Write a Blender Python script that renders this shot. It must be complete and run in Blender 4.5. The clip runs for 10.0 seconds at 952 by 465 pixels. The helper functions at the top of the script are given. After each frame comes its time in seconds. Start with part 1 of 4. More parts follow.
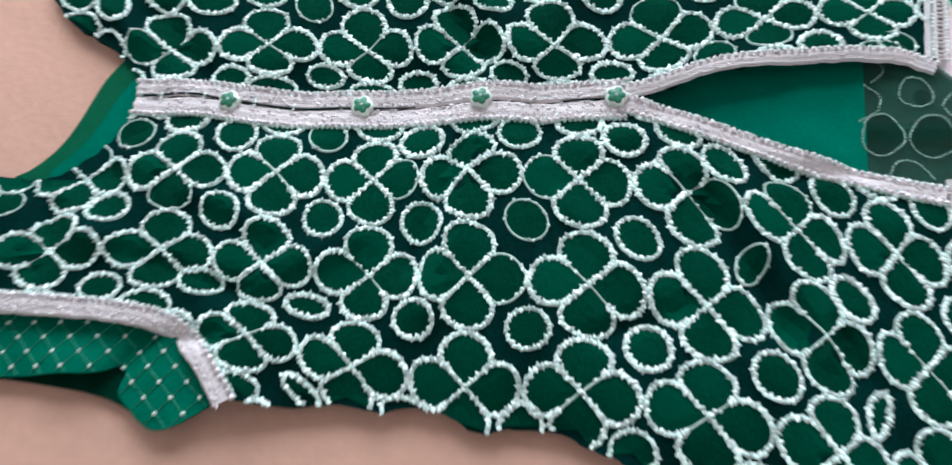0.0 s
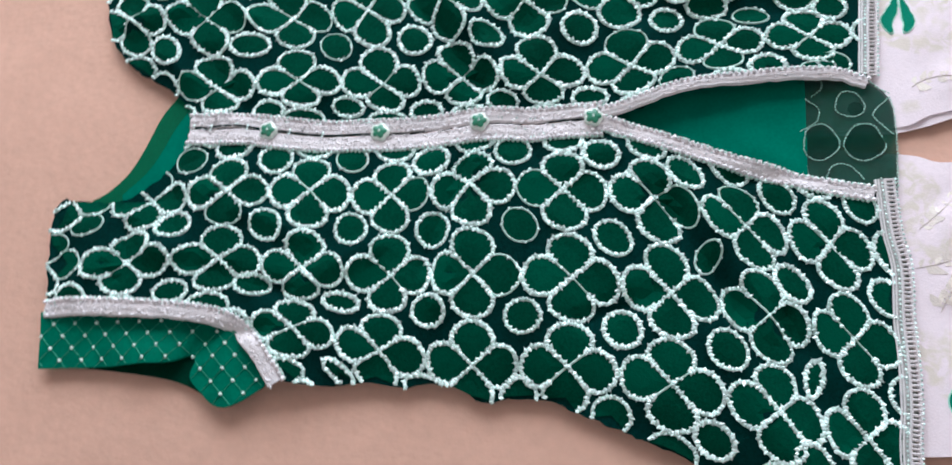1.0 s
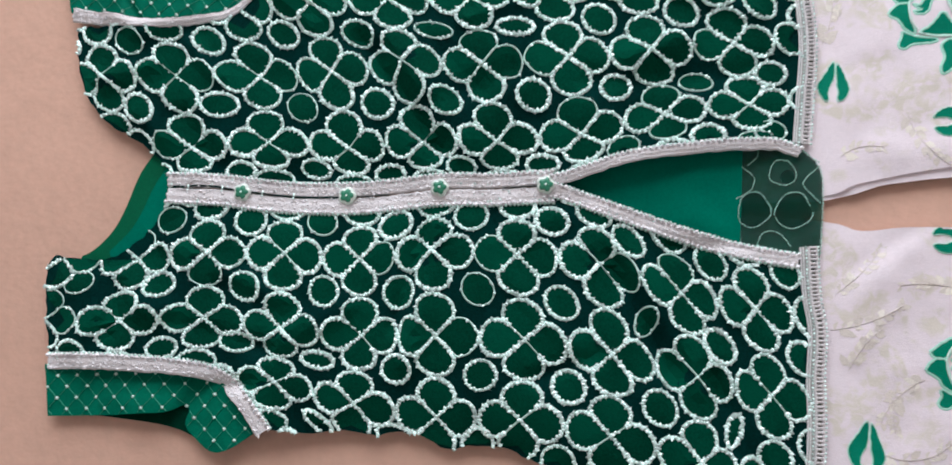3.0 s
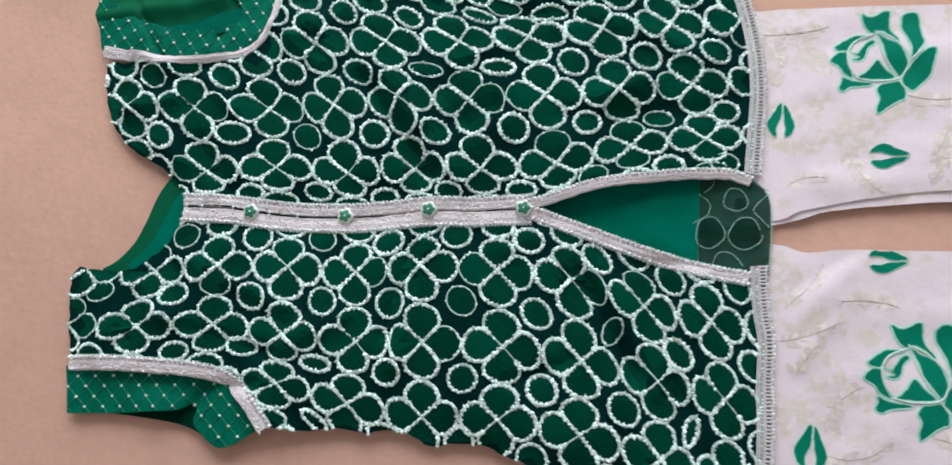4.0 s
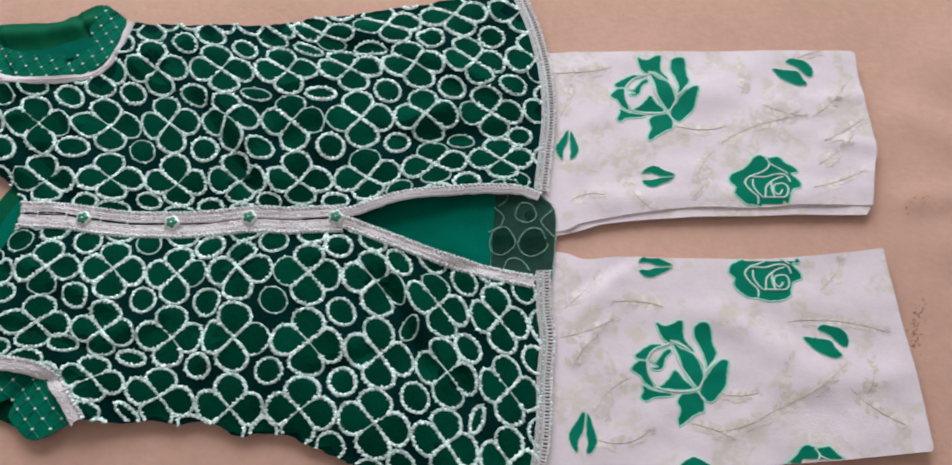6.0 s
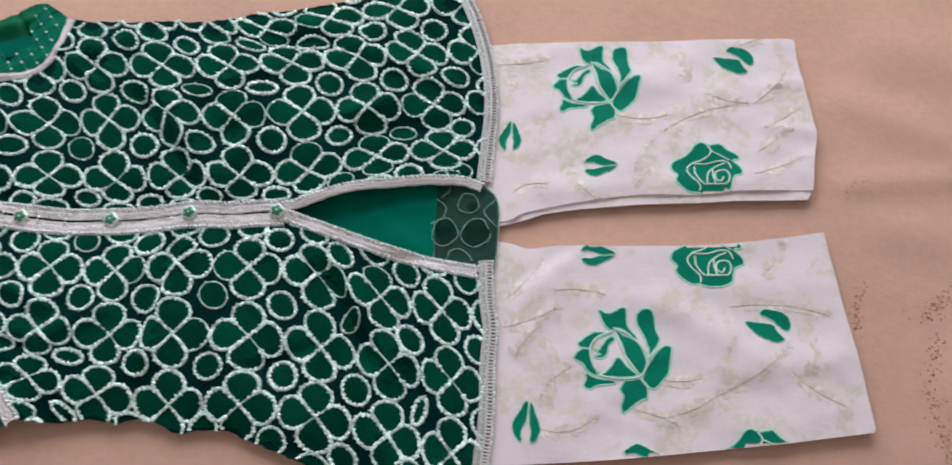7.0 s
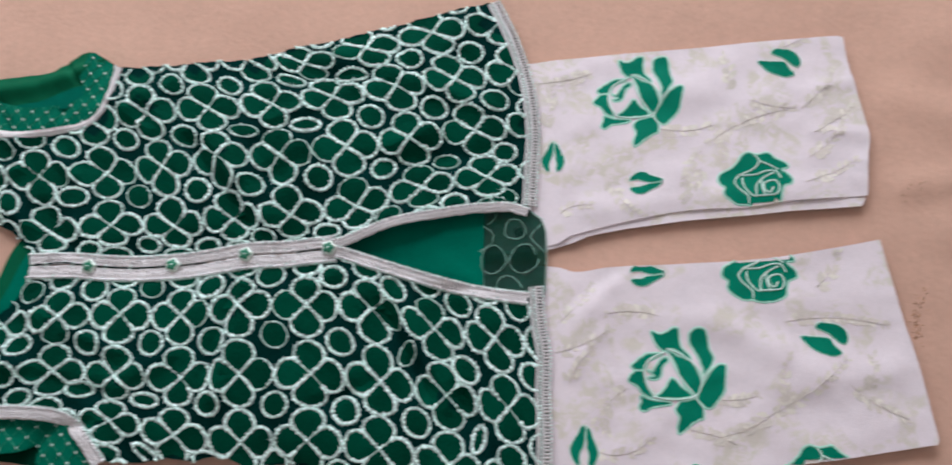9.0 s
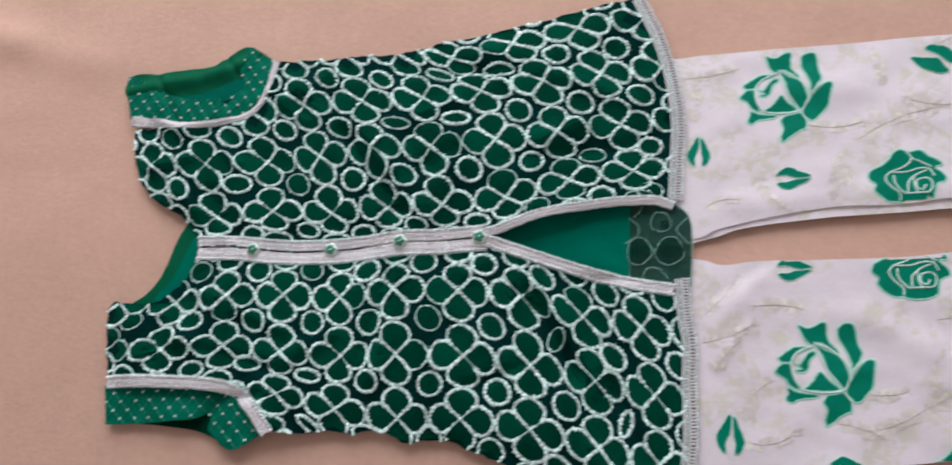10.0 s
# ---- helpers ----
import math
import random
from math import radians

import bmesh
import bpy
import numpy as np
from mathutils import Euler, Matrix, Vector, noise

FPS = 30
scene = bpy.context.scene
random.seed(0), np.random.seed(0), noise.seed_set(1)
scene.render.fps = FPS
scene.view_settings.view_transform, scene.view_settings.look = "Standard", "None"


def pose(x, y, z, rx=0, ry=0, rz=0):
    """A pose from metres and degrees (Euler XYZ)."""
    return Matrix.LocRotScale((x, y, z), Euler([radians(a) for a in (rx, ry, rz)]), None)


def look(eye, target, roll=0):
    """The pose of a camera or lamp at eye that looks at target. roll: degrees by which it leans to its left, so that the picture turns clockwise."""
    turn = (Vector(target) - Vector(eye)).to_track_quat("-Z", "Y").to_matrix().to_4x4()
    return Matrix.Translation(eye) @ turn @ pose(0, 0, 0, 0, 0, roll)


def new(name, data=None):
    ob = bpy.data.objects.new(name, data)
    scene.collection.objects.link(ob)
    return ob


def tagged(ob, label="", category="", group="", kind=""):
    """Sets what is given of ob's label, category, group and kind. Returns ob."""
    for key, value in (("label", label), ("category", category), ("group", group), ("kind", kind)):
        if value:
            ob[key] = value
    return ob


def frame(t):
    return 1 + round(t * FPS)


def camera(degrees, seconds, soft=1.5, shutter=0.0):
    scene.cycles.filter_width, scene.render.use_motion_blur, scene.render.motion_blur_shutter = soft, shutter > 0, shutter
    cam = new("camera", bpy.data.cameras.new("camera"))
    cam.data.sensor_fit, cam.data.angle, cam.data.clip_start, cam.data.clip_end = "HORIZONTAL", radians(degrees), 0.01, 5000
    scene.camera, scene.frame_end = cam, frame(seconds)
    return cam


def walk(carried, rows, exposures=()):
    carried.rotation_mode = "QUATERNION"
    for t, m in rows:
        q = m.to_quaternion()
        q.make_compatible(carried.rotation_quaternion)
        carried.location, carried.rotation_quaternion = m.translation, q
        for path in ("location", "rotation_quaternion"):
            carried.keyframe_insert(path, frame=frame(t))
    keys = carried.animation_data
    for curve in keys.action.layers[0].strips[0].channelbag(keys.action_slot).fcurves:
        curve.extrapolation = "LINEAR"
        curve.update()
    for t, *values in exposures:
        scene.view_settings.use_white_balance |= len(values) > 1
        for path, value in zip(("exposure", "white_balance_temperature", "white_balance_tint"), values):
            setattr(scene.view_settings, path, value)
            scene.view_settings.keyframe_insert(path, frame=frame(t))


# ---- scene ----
from mathutils.geometry import delaunay_2d_cdt

cam = camera(63.5, 10.0, soft=1.6, shutter=0.7)
PATH = [
    (0, (0.189, -0.211, 0.406), (0.006, 0.412, -1.486), -14.8),
    (0.5, (0.209, -0.23, 0.465), (-0.04, 0.354, -1.432), -21.0),
    (1, (0.21, -0.221, 0.488), (-0.032, 0.349, -1.414), -23.0),
    (1.5, (0.208, -0.171, 0.501), (-0.02, 0.274, -1.435), -29.8),
    (2, (0.209, -0.128, 0.52), (0.017, 0.232, -1.438), -30.7),
    (2.5, (0.224, -0.102, 0.535), (0.011, 0.135, -1.44), -43.0),
    (4, (0.254, -0.129, 0.613), (0.042, 0.228, -1.343), -30.5),
    (4.5, (0.28, -0.155, 0.638), (0.043, 0.262, -1.304), -28.4),
    (5, (0.319, -0.163, 0.65), (0.134, 0.294, -1.289), -21.5),
    (5.5, (0.349, -0.186, 0.65), (0.244, 0.338, -1.277), -10.6),
    (7, (0.411, -0.223, 0.64), (0.376, 0.385, -1.264), -4.1),
    (7.5, (0.429, -0.228, 0.622), (0.435, 0.372, -1.286), -0.0),
    (8, (0.448, -0.231, 0.623), (0.424, 0.382, -1.28), -2.7),
    (8.5, (0.448, -0.201, 0.652), (0.331, 0.359, -1.264), -13.8),
    (9, (0.418, -0.162, 0.664), (0.243, 0.331, -1.266), -23.1),
    (9.5, (0.387, -0.156, 0.691), (0.113, 0.316, -1.233), -33.2),
    (10, (0.345, -0.156, 0.703), (0.008, 0.29, -1.217), -39.0),
]
walk(cam, [(t, look(eye, target, roll)) for t, eye, target, roll in PATH], [(0, 0.22, 6000, 10), (1, 0.22, 6000, 10), (2, 0.06, 6150, 10), (4.5, -0.08, 6250, 10), (5.5, -0.15, 6250, 10), (7, -0.2, 6350, 10), (10, -0.18, 6200, 10)])
WINDOW_WATTS = 54

# ---- world, lights ----
world = bpy.data.worlds.new("world")
scene.world = world
world.use_nodes = True
sky = world.node_tree.nodes.new("ShaderNodeTexSky")
sky.sky_type, sky.sun_disc = "NISHITA", False
sky.sun_elevation, sky.sun_rotation = radians(40), radians(0)
world.node_tree.links.new(sky.outputs[0], world.node_tree.nodes["Background"].inputs[0])
world.node_tree.nodes["Background"].inputs[1].default_value = 0.1

# daylight that enters through the window opening in the north wall
window_light = bpy.data.lights.new("window_light", "AREA")
window_light.shape, window_light.size, window_light.size_y = "RECTANGLE", 2.3, 1.35
window_light.energy, window_light.color = WINDOW_WATTS, (0.93, 0.965, 1.0)
lamp = new("window_light", window_light)
lamp.matrix_world = look((0.1, 1.83, 1.15), (0.25, 0.0, 0.0))


# ---- materials ----
def material(name, base, rough=0.6, metal=0.0, spread=0.25, grain=400.0, blotch=18.0, bump=0.2, bump_scale=900.0, sheen=0.0, island=0.0, alpha=1.0, spec=0.5):
    """A node material: base colour broken up at two scales, with fine relief."""
    m = bpy.data.materials.new(name)
    m.use_nodes = True
    nt = m.node_tree
    b = nt.nodes["Principled BSDF"]
    b.inputs["Roughness"].default_value = rough
    b.inputs["Metallic"].default_value = metal
    b.inputs["Sheen Weight"].default_value = sheen
    b.inputs["Alpha"].default_value = alpha
    b.inputs["Specular IOR Level"].default_value = spec
    co = nt.nodes.new("ShaderNodeTexCoord")
    fac = None
    for scale, weight in ((grain, 0.5), (blotch, 0.5)):
        n = nt.nodes.new("ShaderNodeTexNoise")
        n.inputs["Scale"].default_value = scale
        n.inputs["Detail"].default_value = 4
        nt.links.new(co.outputs["Object"], n.inputs["Vector"])
        mul = nt.nodes.new("ShaderNodeMath")
        mul.operation = "MULTIPLY"
        mul.inputs[1].default_value = weight
        nt.links.new(n.outputs["Fac"], mul.inputs[0])
        if fac is None:
            fac = mul
        else:
            add = nt.nodes.new("ShaderNodeMath")
            add.operation = "ADD"
            nt.links.new(fac.outputs[0], add.inputs[0])
            nt.links.new(mul.outputs[0], add.inputs[1])
            fac = add
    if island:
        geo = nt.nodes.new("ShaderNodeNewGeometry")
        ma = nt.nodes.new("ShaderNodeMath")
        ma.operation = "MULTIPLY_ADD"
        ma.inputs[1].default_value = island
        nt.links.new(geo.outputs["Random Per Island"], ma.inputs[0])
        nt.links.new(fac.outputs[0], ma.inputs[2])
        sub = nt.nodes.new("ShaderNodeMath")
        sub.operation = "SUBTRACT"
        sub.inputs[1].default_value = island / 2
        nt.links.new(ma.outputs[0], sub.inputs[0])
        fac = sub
    ramp = nt.nodes.new("ShaderNodeMapRange")
    ramp.inputs["From Min"].default_value, ramp.inputs["From Max"].default_value = 0.25, 0.75
    ramp.inputs["To Min"].default_value, ramp.inputs["To Max"].default_value = 1 - spread, 1 + spread
    nt.links.new(fac.outputs[0], ramp.inputs["Value"])
    mix = nt.nodes.new("ShaderNodeVectorMath")
    mix.operation = "SCALE"
    mix.inputs[0].default_value = base
    nt.links.new(ramp.outputs[0], mix.inputs["Scale"])
    nt.links.new(mix.outputs[0], b.inputs["Base Color"])
    if bump:
        bn = nt.nodes.new("ShaderNodeTexNoise")
        bn.inputs["Scale"].default_value = bump_scale
        nt.links.new(co.outputs["Object"], bn.inputs["Vector"])
        bp = nt.nodes.new("ShaderNodeBump")
        bp.inputs["Strength"].default_value, bp.inputs["Distance"].default_value = bump, 0.001
        nt.links.new(bn.outputs["Fac"], bp.inputs["Height"])
        nt.links.new(bp.outputs[0], b.inputs["Normal"])
    return m


def woven(m, scale, strength):
    """Adds the relief of warp and weft threads to a cloth material."""
    nt = m.node_tree
    b = nt.nodes["Principled BSDF"]
    co = nt.nodes.new("ShaderNodeTexCoord")
    total = None
    for axis in ("X", "Y"):
        w = nt.nodes.new("ShaderNodeTexWave")
        w.bands_direction = axis
        w.inputs["Scale"].default_value = scale
        w.inputs["Distortion"].default_value = 1.5
        w.inputs["Detail"].default_value = 2
        w.inputs["Detail Scale"].default_value = 3
        nt.links.new(co.outputs["Object"], w.inputs["Vector"])
        if total is None:
            total = w
        else:
            add = nt.nodes.new("ShaderNodeMath")
            nt.links.new(total.outputs["Fac"], add.inputs[0])
            nt.links.new(w.outputs["Fac"], add.inputs[1])
            total = add
    bp = nt.nodes.new("ShaderNodeBump")
    bp.inputs["Strength"].default_value, bp.inputs["Distance"].default_value = strength, 0.0006
    nt.links.new(total.outputs[0], bp.inputs["Height"])
    if b.inputs["Normal"].links:
        nt.links.new(b.inputs["Normal"].links[0].from_socket, bp.inputs["Normal"])
    nt.links.new(bp.outputs[0], b.inputs["Normal"])
    return m


def shadow_weave(m, tint, scale, low, high, share):
    """Adds soft-edged woven figures in a second thread colour, tone on tone."""
    nt = m.node_tree
    b = nt.nodes["Principled BSDF"]
    co = nt.nodes.new("ShaderNodeTexCoord")
    masks = []
    for k, (a, lo, hi) in enumerate(((scale, low, high), (scale * 5, 0.35, 0.6))):
        n = nt.nodes.new("ShaderNodeTexNoise")
        n.inputs["Scale"].default_value, n.inputs["Detail"].default_value = a, 3
        n.inputs["Distortion"].default_value = 1.2
        nt.links.new(co.outputs["Object"], n.inputs["Vector"])
        r = nt.nodes.new("ShaderNodeMapRange")
        r.interpolation_type = "SMOOTHSTEP"
        r.inputs["From Min"].default_value, r.inputs["From Max"].default_value = lo, hi
        r.inputs["To Max"].default_value = share if k == 0 else 1.0
        nt.links.new(n.outputs["Fac"], r.inputs["Value"])
        masks.append(r)
    both = nt.nodes.new("ShaderNodeMath")
    both.operation = "MULTIPLY"
    nt.links.new(masks[0].outputs[0], both.inputs[0])
    nt.links.new(masks[1].outputs[0], both.inputs[1])
    mix = nt.nodes.new("ShaderNodeMix")
    mix.data_type = "RGBA"
    nt.links.new(both.outputs[0], mix.inputs[0])
    nt.links.new(b.inputs["Base Color"].links[0].from_socket, mix.inputs[6])
    mix.inputs[7].default_value = (*tint, 1)
    nt.links.new(mix.outputs[2], b.inputs["Base Color"])
    return m


SHEET = woven(material("peach_cotton", (0.71, 0.435, 0.33), 0.9, spread=0.1, grain=120, blotch=7, bump=0.3, bump_scale=220, spec=0.1), 330, 0.08)
# Broad dark patches of fold shade are put into the net's colour (blotch).
NET = material("dark_green_georgette", (0.001, 0.024, 0.021), 0.9, spread=0.6, grain=500, blotch=24, bump=0.3, spec=0.02)
# Fold and nap shading is painted here: island and blotch darken petals at random.
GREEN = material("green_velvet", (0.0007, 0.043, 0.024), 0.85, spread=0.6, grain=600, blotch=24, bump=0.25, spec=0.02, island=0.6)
LINING = material("green_lining", (0.001, 0.155, 0.10), 0.8, spread=0.2, grain=500, blotch=30, bump=0.15, spec=0.03)
FACING = material("teal_facing", (0.001, 0.125, 0.085), 0.75, spread=0.3, grain=500, blotch=50, spec=0.03)
BINDING = material("green_binding", (0.002, 0.11, 0.05), 0.75, spread=0.2, grain=500, blotch=40, spec=0.08)
BROCADE = material("green_brocade", (0.001, 0.148, 0.088), 0.7, spread=0.3, grain=500, blotch=60, bump=0.25, spec=0.05)
SHEER = material("sheer_green_net", (0.003, 0.062, 0.040), 0.85, spread=0.5, grain=700, blotch=60, alpha=0.84, spec=0.05)
RINGFILL = material("sheer_green_fill", (0.004, 0.034, 0.022), 0.85, spread=0.5, grain=700, blotch=60, alpha=0.4, spec=0.05)
SEQUIN = material("silver_sequin", (0.81, 1.0, 0.94), 0.16, 0.0, spread=0.34, island=0.9, bump=0.0, grain=300, blotch=35, spec=1.0)
CORD = material("silver_cord", (0.56, 0.78, 0.69), 0.6, 0.0, spread=0.3, grain=900, blotch=35, bump=0.5, spec=0.3)
LACE = woven(material("silver_pink_lace", (0.86, 0.80, 0.80), 0.6, 0.0, spread=0.12, grain=900, blotch=60, bump=0.5, bump_scale=1200, spec=0.4), 320, 0.4)
SILVER = material("pale_silver_stitch", (0.88, 0.83, 0.84), 0.3, 0.0, spread=0.2, grain=600, blotch=60, bump=0.0, island=0.8, spec=0.9)
NETTHREAD = material("dull_silver_thread", (0.36, 0.56, 0.48), 0.6, spread=0.4, grain=700, blotch=120, bump=0.3)
RIM = material("aqua_edge_thread", (0.42, 0.78, 0.63), 0.6, spread=0.15, grain=900, bump=0.3)
TAUPE = material("taupe_net", (0.22, 0.24, 0.20), 0.8, spread=0.3, grain=900, bump=0.2, spec=0.1)
HEMBASE = material("silver_grey_braid", (0.46, 0.45, 0.43), 0.6, 0.1, spread=0.3, grain=900, blotch=60, bump=0.4)
SATIN = material("silver_satin_cord", (0.80, 0.78, 0.77), 0.45, 0.08, spread=0.15, grain=600, bump=0.3)
WHITE = woven(material("white_jacquard", (0.93, 0.815, 0.85), 0.8, spread=0.06, grain=300, blotch=14, bump=0.2, bump_scale=700, spec=0.15), 420, 0.08)
shadow_weave(WHITE, (0.76, 0.69, 0.57), 21, 0.50, 0.62, 0.75)
# Inside of the lower sleeve: shade of the hollow is put into its colour.
HOLLOW_SHADE = material("shaded_sleeve_inside", (0.001, 0.032, 0.018), 0.9, spread=0.3, grain=500, blotch=60, spec=0.02)
CREAM = material("cream_leaf_thread", (0.93, 0.85, 0.76), 0.4, spread=0.1, grain=500, bump=0.3, island=0.4)
ROSE = material("green_rose_weave", (0.002, 0.225, 0.135), 0.7, spread=0.2, grain=900, blotch=70, bump=0.3, spec=0.1)
MINT = material("mint_edge_thread", (0.72, 0.90, 0.81), 0.6, spread=0.2, grain=900, bump=0.3)
VINE = material("beige_vine_thread", (0.82, 0.73, 0.66), 0.6, 0.0, spread=0.15, grain=500, bump=0.3)
FLECK = material("brown_stitch", (0.42, 0.22, 0.12), 0.8, spread=0.4, grain=300, island=0.6, bump=0.0)
ENAMEL = material("green_enamel", (0.035, 0.22, 0.125), 0.25, spread=0.25, grain=500, bump=0.1)
PALE = material("pale_rim", (0.74, 0.82, 0.74), 0.3, 0.2, spread=0.2, bump=0.1)
PLASTER = material("white_plaster", (0.66, 0.65, 0.64), 0.9, spread=0.05, grain=40, blotch=2, bump=0.1, bump_scale=60)
FLOOR = material("stone_floor", (0.42, 0.40, 0.38), 0.6, spread=0.15, grain=30, blotch=3)
FRAME = material("window_paint", (0.7, 0.68, 0.64), 0.5, spread=0.05)


# ---- mesh helpers ----
def mesh_object(name, verts, faces, mats, parent=None, smooth=True, slots=None):
    me = bpy.data.meshes.new(name)
    me.from_pydata([tuple(v) for v in verts], [], [tuple(f) for f in faces])
    for m in mats if isinstance(mats, (list, tuple)) else [mats]:
        me.materials.append(m)
    if slots:
        me.polygons.foreach_set("material_index", slots)
    me.polygons.foreach_set("use_smooth", [smooth] * len(me.polygons))
    me.update()
    ob = new(name, me)
    ob.parent = parent
    return ob


def spline(pts, n=6, closed=False):
    """Points along a smooth curve through pts."""
    p = [np.array(q, float) for q in pts]
    k = len(p)
    out = []
    for i in range(k if closed else k - 1):
        if closed:
            a, b, c, d = p[i - 1], p[i], p[(i + 1) % k], p[(i + 2) % k]
        else:
            b, c = p[i], p[i + 1]
            a = p[i - 1] if i else 2 * b - c
            d = p[i + 2] if i + 2 < k else 2 * c - b
        for s in range(n):
            t = s / n
            out.append(0.5 * (2 * b + (c - a) * t + (2 * a - 5 * b + 4 * c - d) * t * t + (3 * b - a - 3 * c + d) * t ** 3))
    if not closed:
        out.append(p[-1])
    return out


def resample(line, step, closed=False):
    line = np.array(line)
    if closed:
        line = np.vstack([line, line[:1]])
    seg = np.hypot(*np.diff(line, axis=0).T)
    s = np.concatenate([[0], np.cumsum(seg)])
    n = max(2, int(round(s[-1] / step)))
    at = np.linspace(0, s[-1], n + 1)
    if closed:
        at = at[:-1]
    return np.stack([np.interp(at, s, line[:, 0]), np.interp(at, s, line[:, 1])], 1)


def inside(poly, x, y):
    hit = False
    j = len(poly) - 1
    for i in range(len(poly)):
        xi, yi = poly[i]
        xj, yj = poly[j]
        if (yi > y) != (yj > y) and x < (xj - xi) * (y - yi) / (yj - yi) + xi:
            hit = not hit
        j = i
    return hit


def inside_many(poly, pts):
    poly, pts = np.array(poly), np.array(pts)
    hit = np.zeros(len(pts), bool)
    j = len(poly) - 1
    for i in range(len(poly)):
        xi, yi = poly[i]
        xj, yj = poly[j]
        if yi != yj:
            c = ((yi > pts[:, 1]) != (yj > pts[:, 1])) & (pts[:, 0] < (xj - xi) * (pts[:, 1] - yi) / (yj - yi) + xi)
            hit ^= c
        j = i
    return hit


def sheet_of(outline, step):
    """Triangles that fill an outline: points and faces, the outline's own points first."""
    o = resample(outline, step, True)
    lo, hi = o.min(0), o.max(0)
    gx, gy = np.meshgrid(np.arange(lo[0], hi[0], step), np.arange(lo[1], hi[1], step))
    gx = gx + np.where((np.arange(gx.shape[0]) % 2)[:, None] == 0, 0, step / 2)
    g = np.stack([gx.ravel(), gy.ravel()], 1)
    g = g[inside_many(o, g)]
    if len(g):
        keep = np.ones(len(g), bool)
        for q in o:
            keep &= ((g - q) ** 2).sum(1) > (0.55 * step) ** 2
        g = g[keep]
    pts = [Vector(q) for q in np.vstack([o, g])]
    n = len(o)
    v, e, f, ov, oe, of = delaunay_2d_cdt(pts, [(i, (i + 1) % n) for i in range(n)], [], 1, 1e-7)
    edge = [i for i in range(len(v)) if any(k < n for k in ov[i])]
    first = {}
    for i in edge:
        for k in ov[i]:
            if k < n:
                first[k] = i
    ring = [first[k] for k in range(n) if k in first]
    return [(p.x, p.y) for p in v], [tuple(t) for t in f], ring


def cloth(name, outline, height, mat, parent, step=0.004, drop=None):
    """A cloth piece with thickness: a top that follows height(x, y) and an edge that turns down by drop metres, or to the bed."""
    v, f, ring = sheet_of(outline, step)
    top = [(x, y, height(x, y)) for x, y in v]
    c = np.array(v).mean(0)
    verts, faces = list(top), []
    for t in f:
        a, b, d = (Vector(v[i]) for i in t)
        faces.append(t if (b - a).cross(d - a) > 0 else t[::-1])
    n0 = len(verts)
    m = len(ring)
    for i in ring:
        x, y, z = top[i]
        foot = max(z - drop, 0.0) if drop else min(z, 0.0005)
        verts += [(x, y, z), (x, y, foot)]
    for k in range(m):
        a, b = n0 + 2 * k, n0 + 2 * ((k + 1) % m)
        faces.append((b, a, a + 1, b + 1))
    return mesh_object(name, verts, faces, mat, parent)


def ribbon(name, line, widths, height, mat, parent, lift=0.001, crown=0.0008, step=0.003, ribs=0, wobble=0.0):
    """A flat band along a line, with a domed or ribbed section and turned-down edges. widths: (left, right) or a function of 0..1."""
    p = resample(line, step)
    d = np.gradient(p, axis=0)
    d /= np.hypot(d[:, 0], d[:, 1])[:, None]
    nrm = np.stack([-d[:, 1], d[:, 0]], 1)
    m = 4 * ribs + 5 if ribs else 7
    verts, faces = [], []
    for i in range(len(p)):
        w = widths(i / (len(p) - 1)) if callable(widths) else widths
        for k in range(m):
            s = k / (m - 1)
            off = w[0] * (1 - s) - w[1] * s
            wob = wobble * noise.noise(Vector((p[i][0] * 160, p[i][1] * 160, 3.0 * round(s))))
            x, y = p[i] + nrm[i] * (off + wob)
            z = height(x, y) + lift + crown * math.sin(math.pi * min(max(s, 0.0), 1.0))
            if ribs:
                z += 0.00025 * math.cos(2 * math.pi * ribs * s)
            if k in (0, m - 1):
                z = height(x, y) - 0.0004
            verts.append((x, y, z))
    for i in range(len(p) - 1):
        for k in range(m - 1):
            a = i * m + k
            faces.append((a, a + 1, a + m + 1, a + m))
    return mesh_object(name, verts, faces, mat, parent)


def bead(verts, faces, x, y, z, ax, ay, half, width, tall, r):
    """One faceted sequin: a squashed octahedron along the direction (ax, ay)."""
    t = r.uniform(-0.5, 0.5)
    cx, sx = math.cos(t), math.sin(t)
    dx, dy = ax * cx - ay * sx, ax * sx + ay * cx
    tilt = r.uniform(-0.28, 0.28)
    n = len(verts)
    verts += [(x + dx * half, y + dy * half, z + tilt * half), (x - dy * width, y + dx * width, z + r.uniform(-0.4, 0.4) * width),
              (x - dx * half, y - dy * half, z - tilt * half), (x + dy * width, y - dx * width, z),
              (x + r.uniform(-0.3, 0.3) * half, y + r.uniform(-0.3, 0.3) * half, z + tall), (x, y, z - tall)]
    faces += [(n, n + 1, n + 4), (n + 1, n + 2, n + 4), (n + 2, n + 3, n + 4), (n + 3, n, n + 4),
              (n + 1, n, n + 5), (n + 2, n + 1, n + 5), (n + 3, n + 2, n + 5), (n, n + 3, n + 5)]


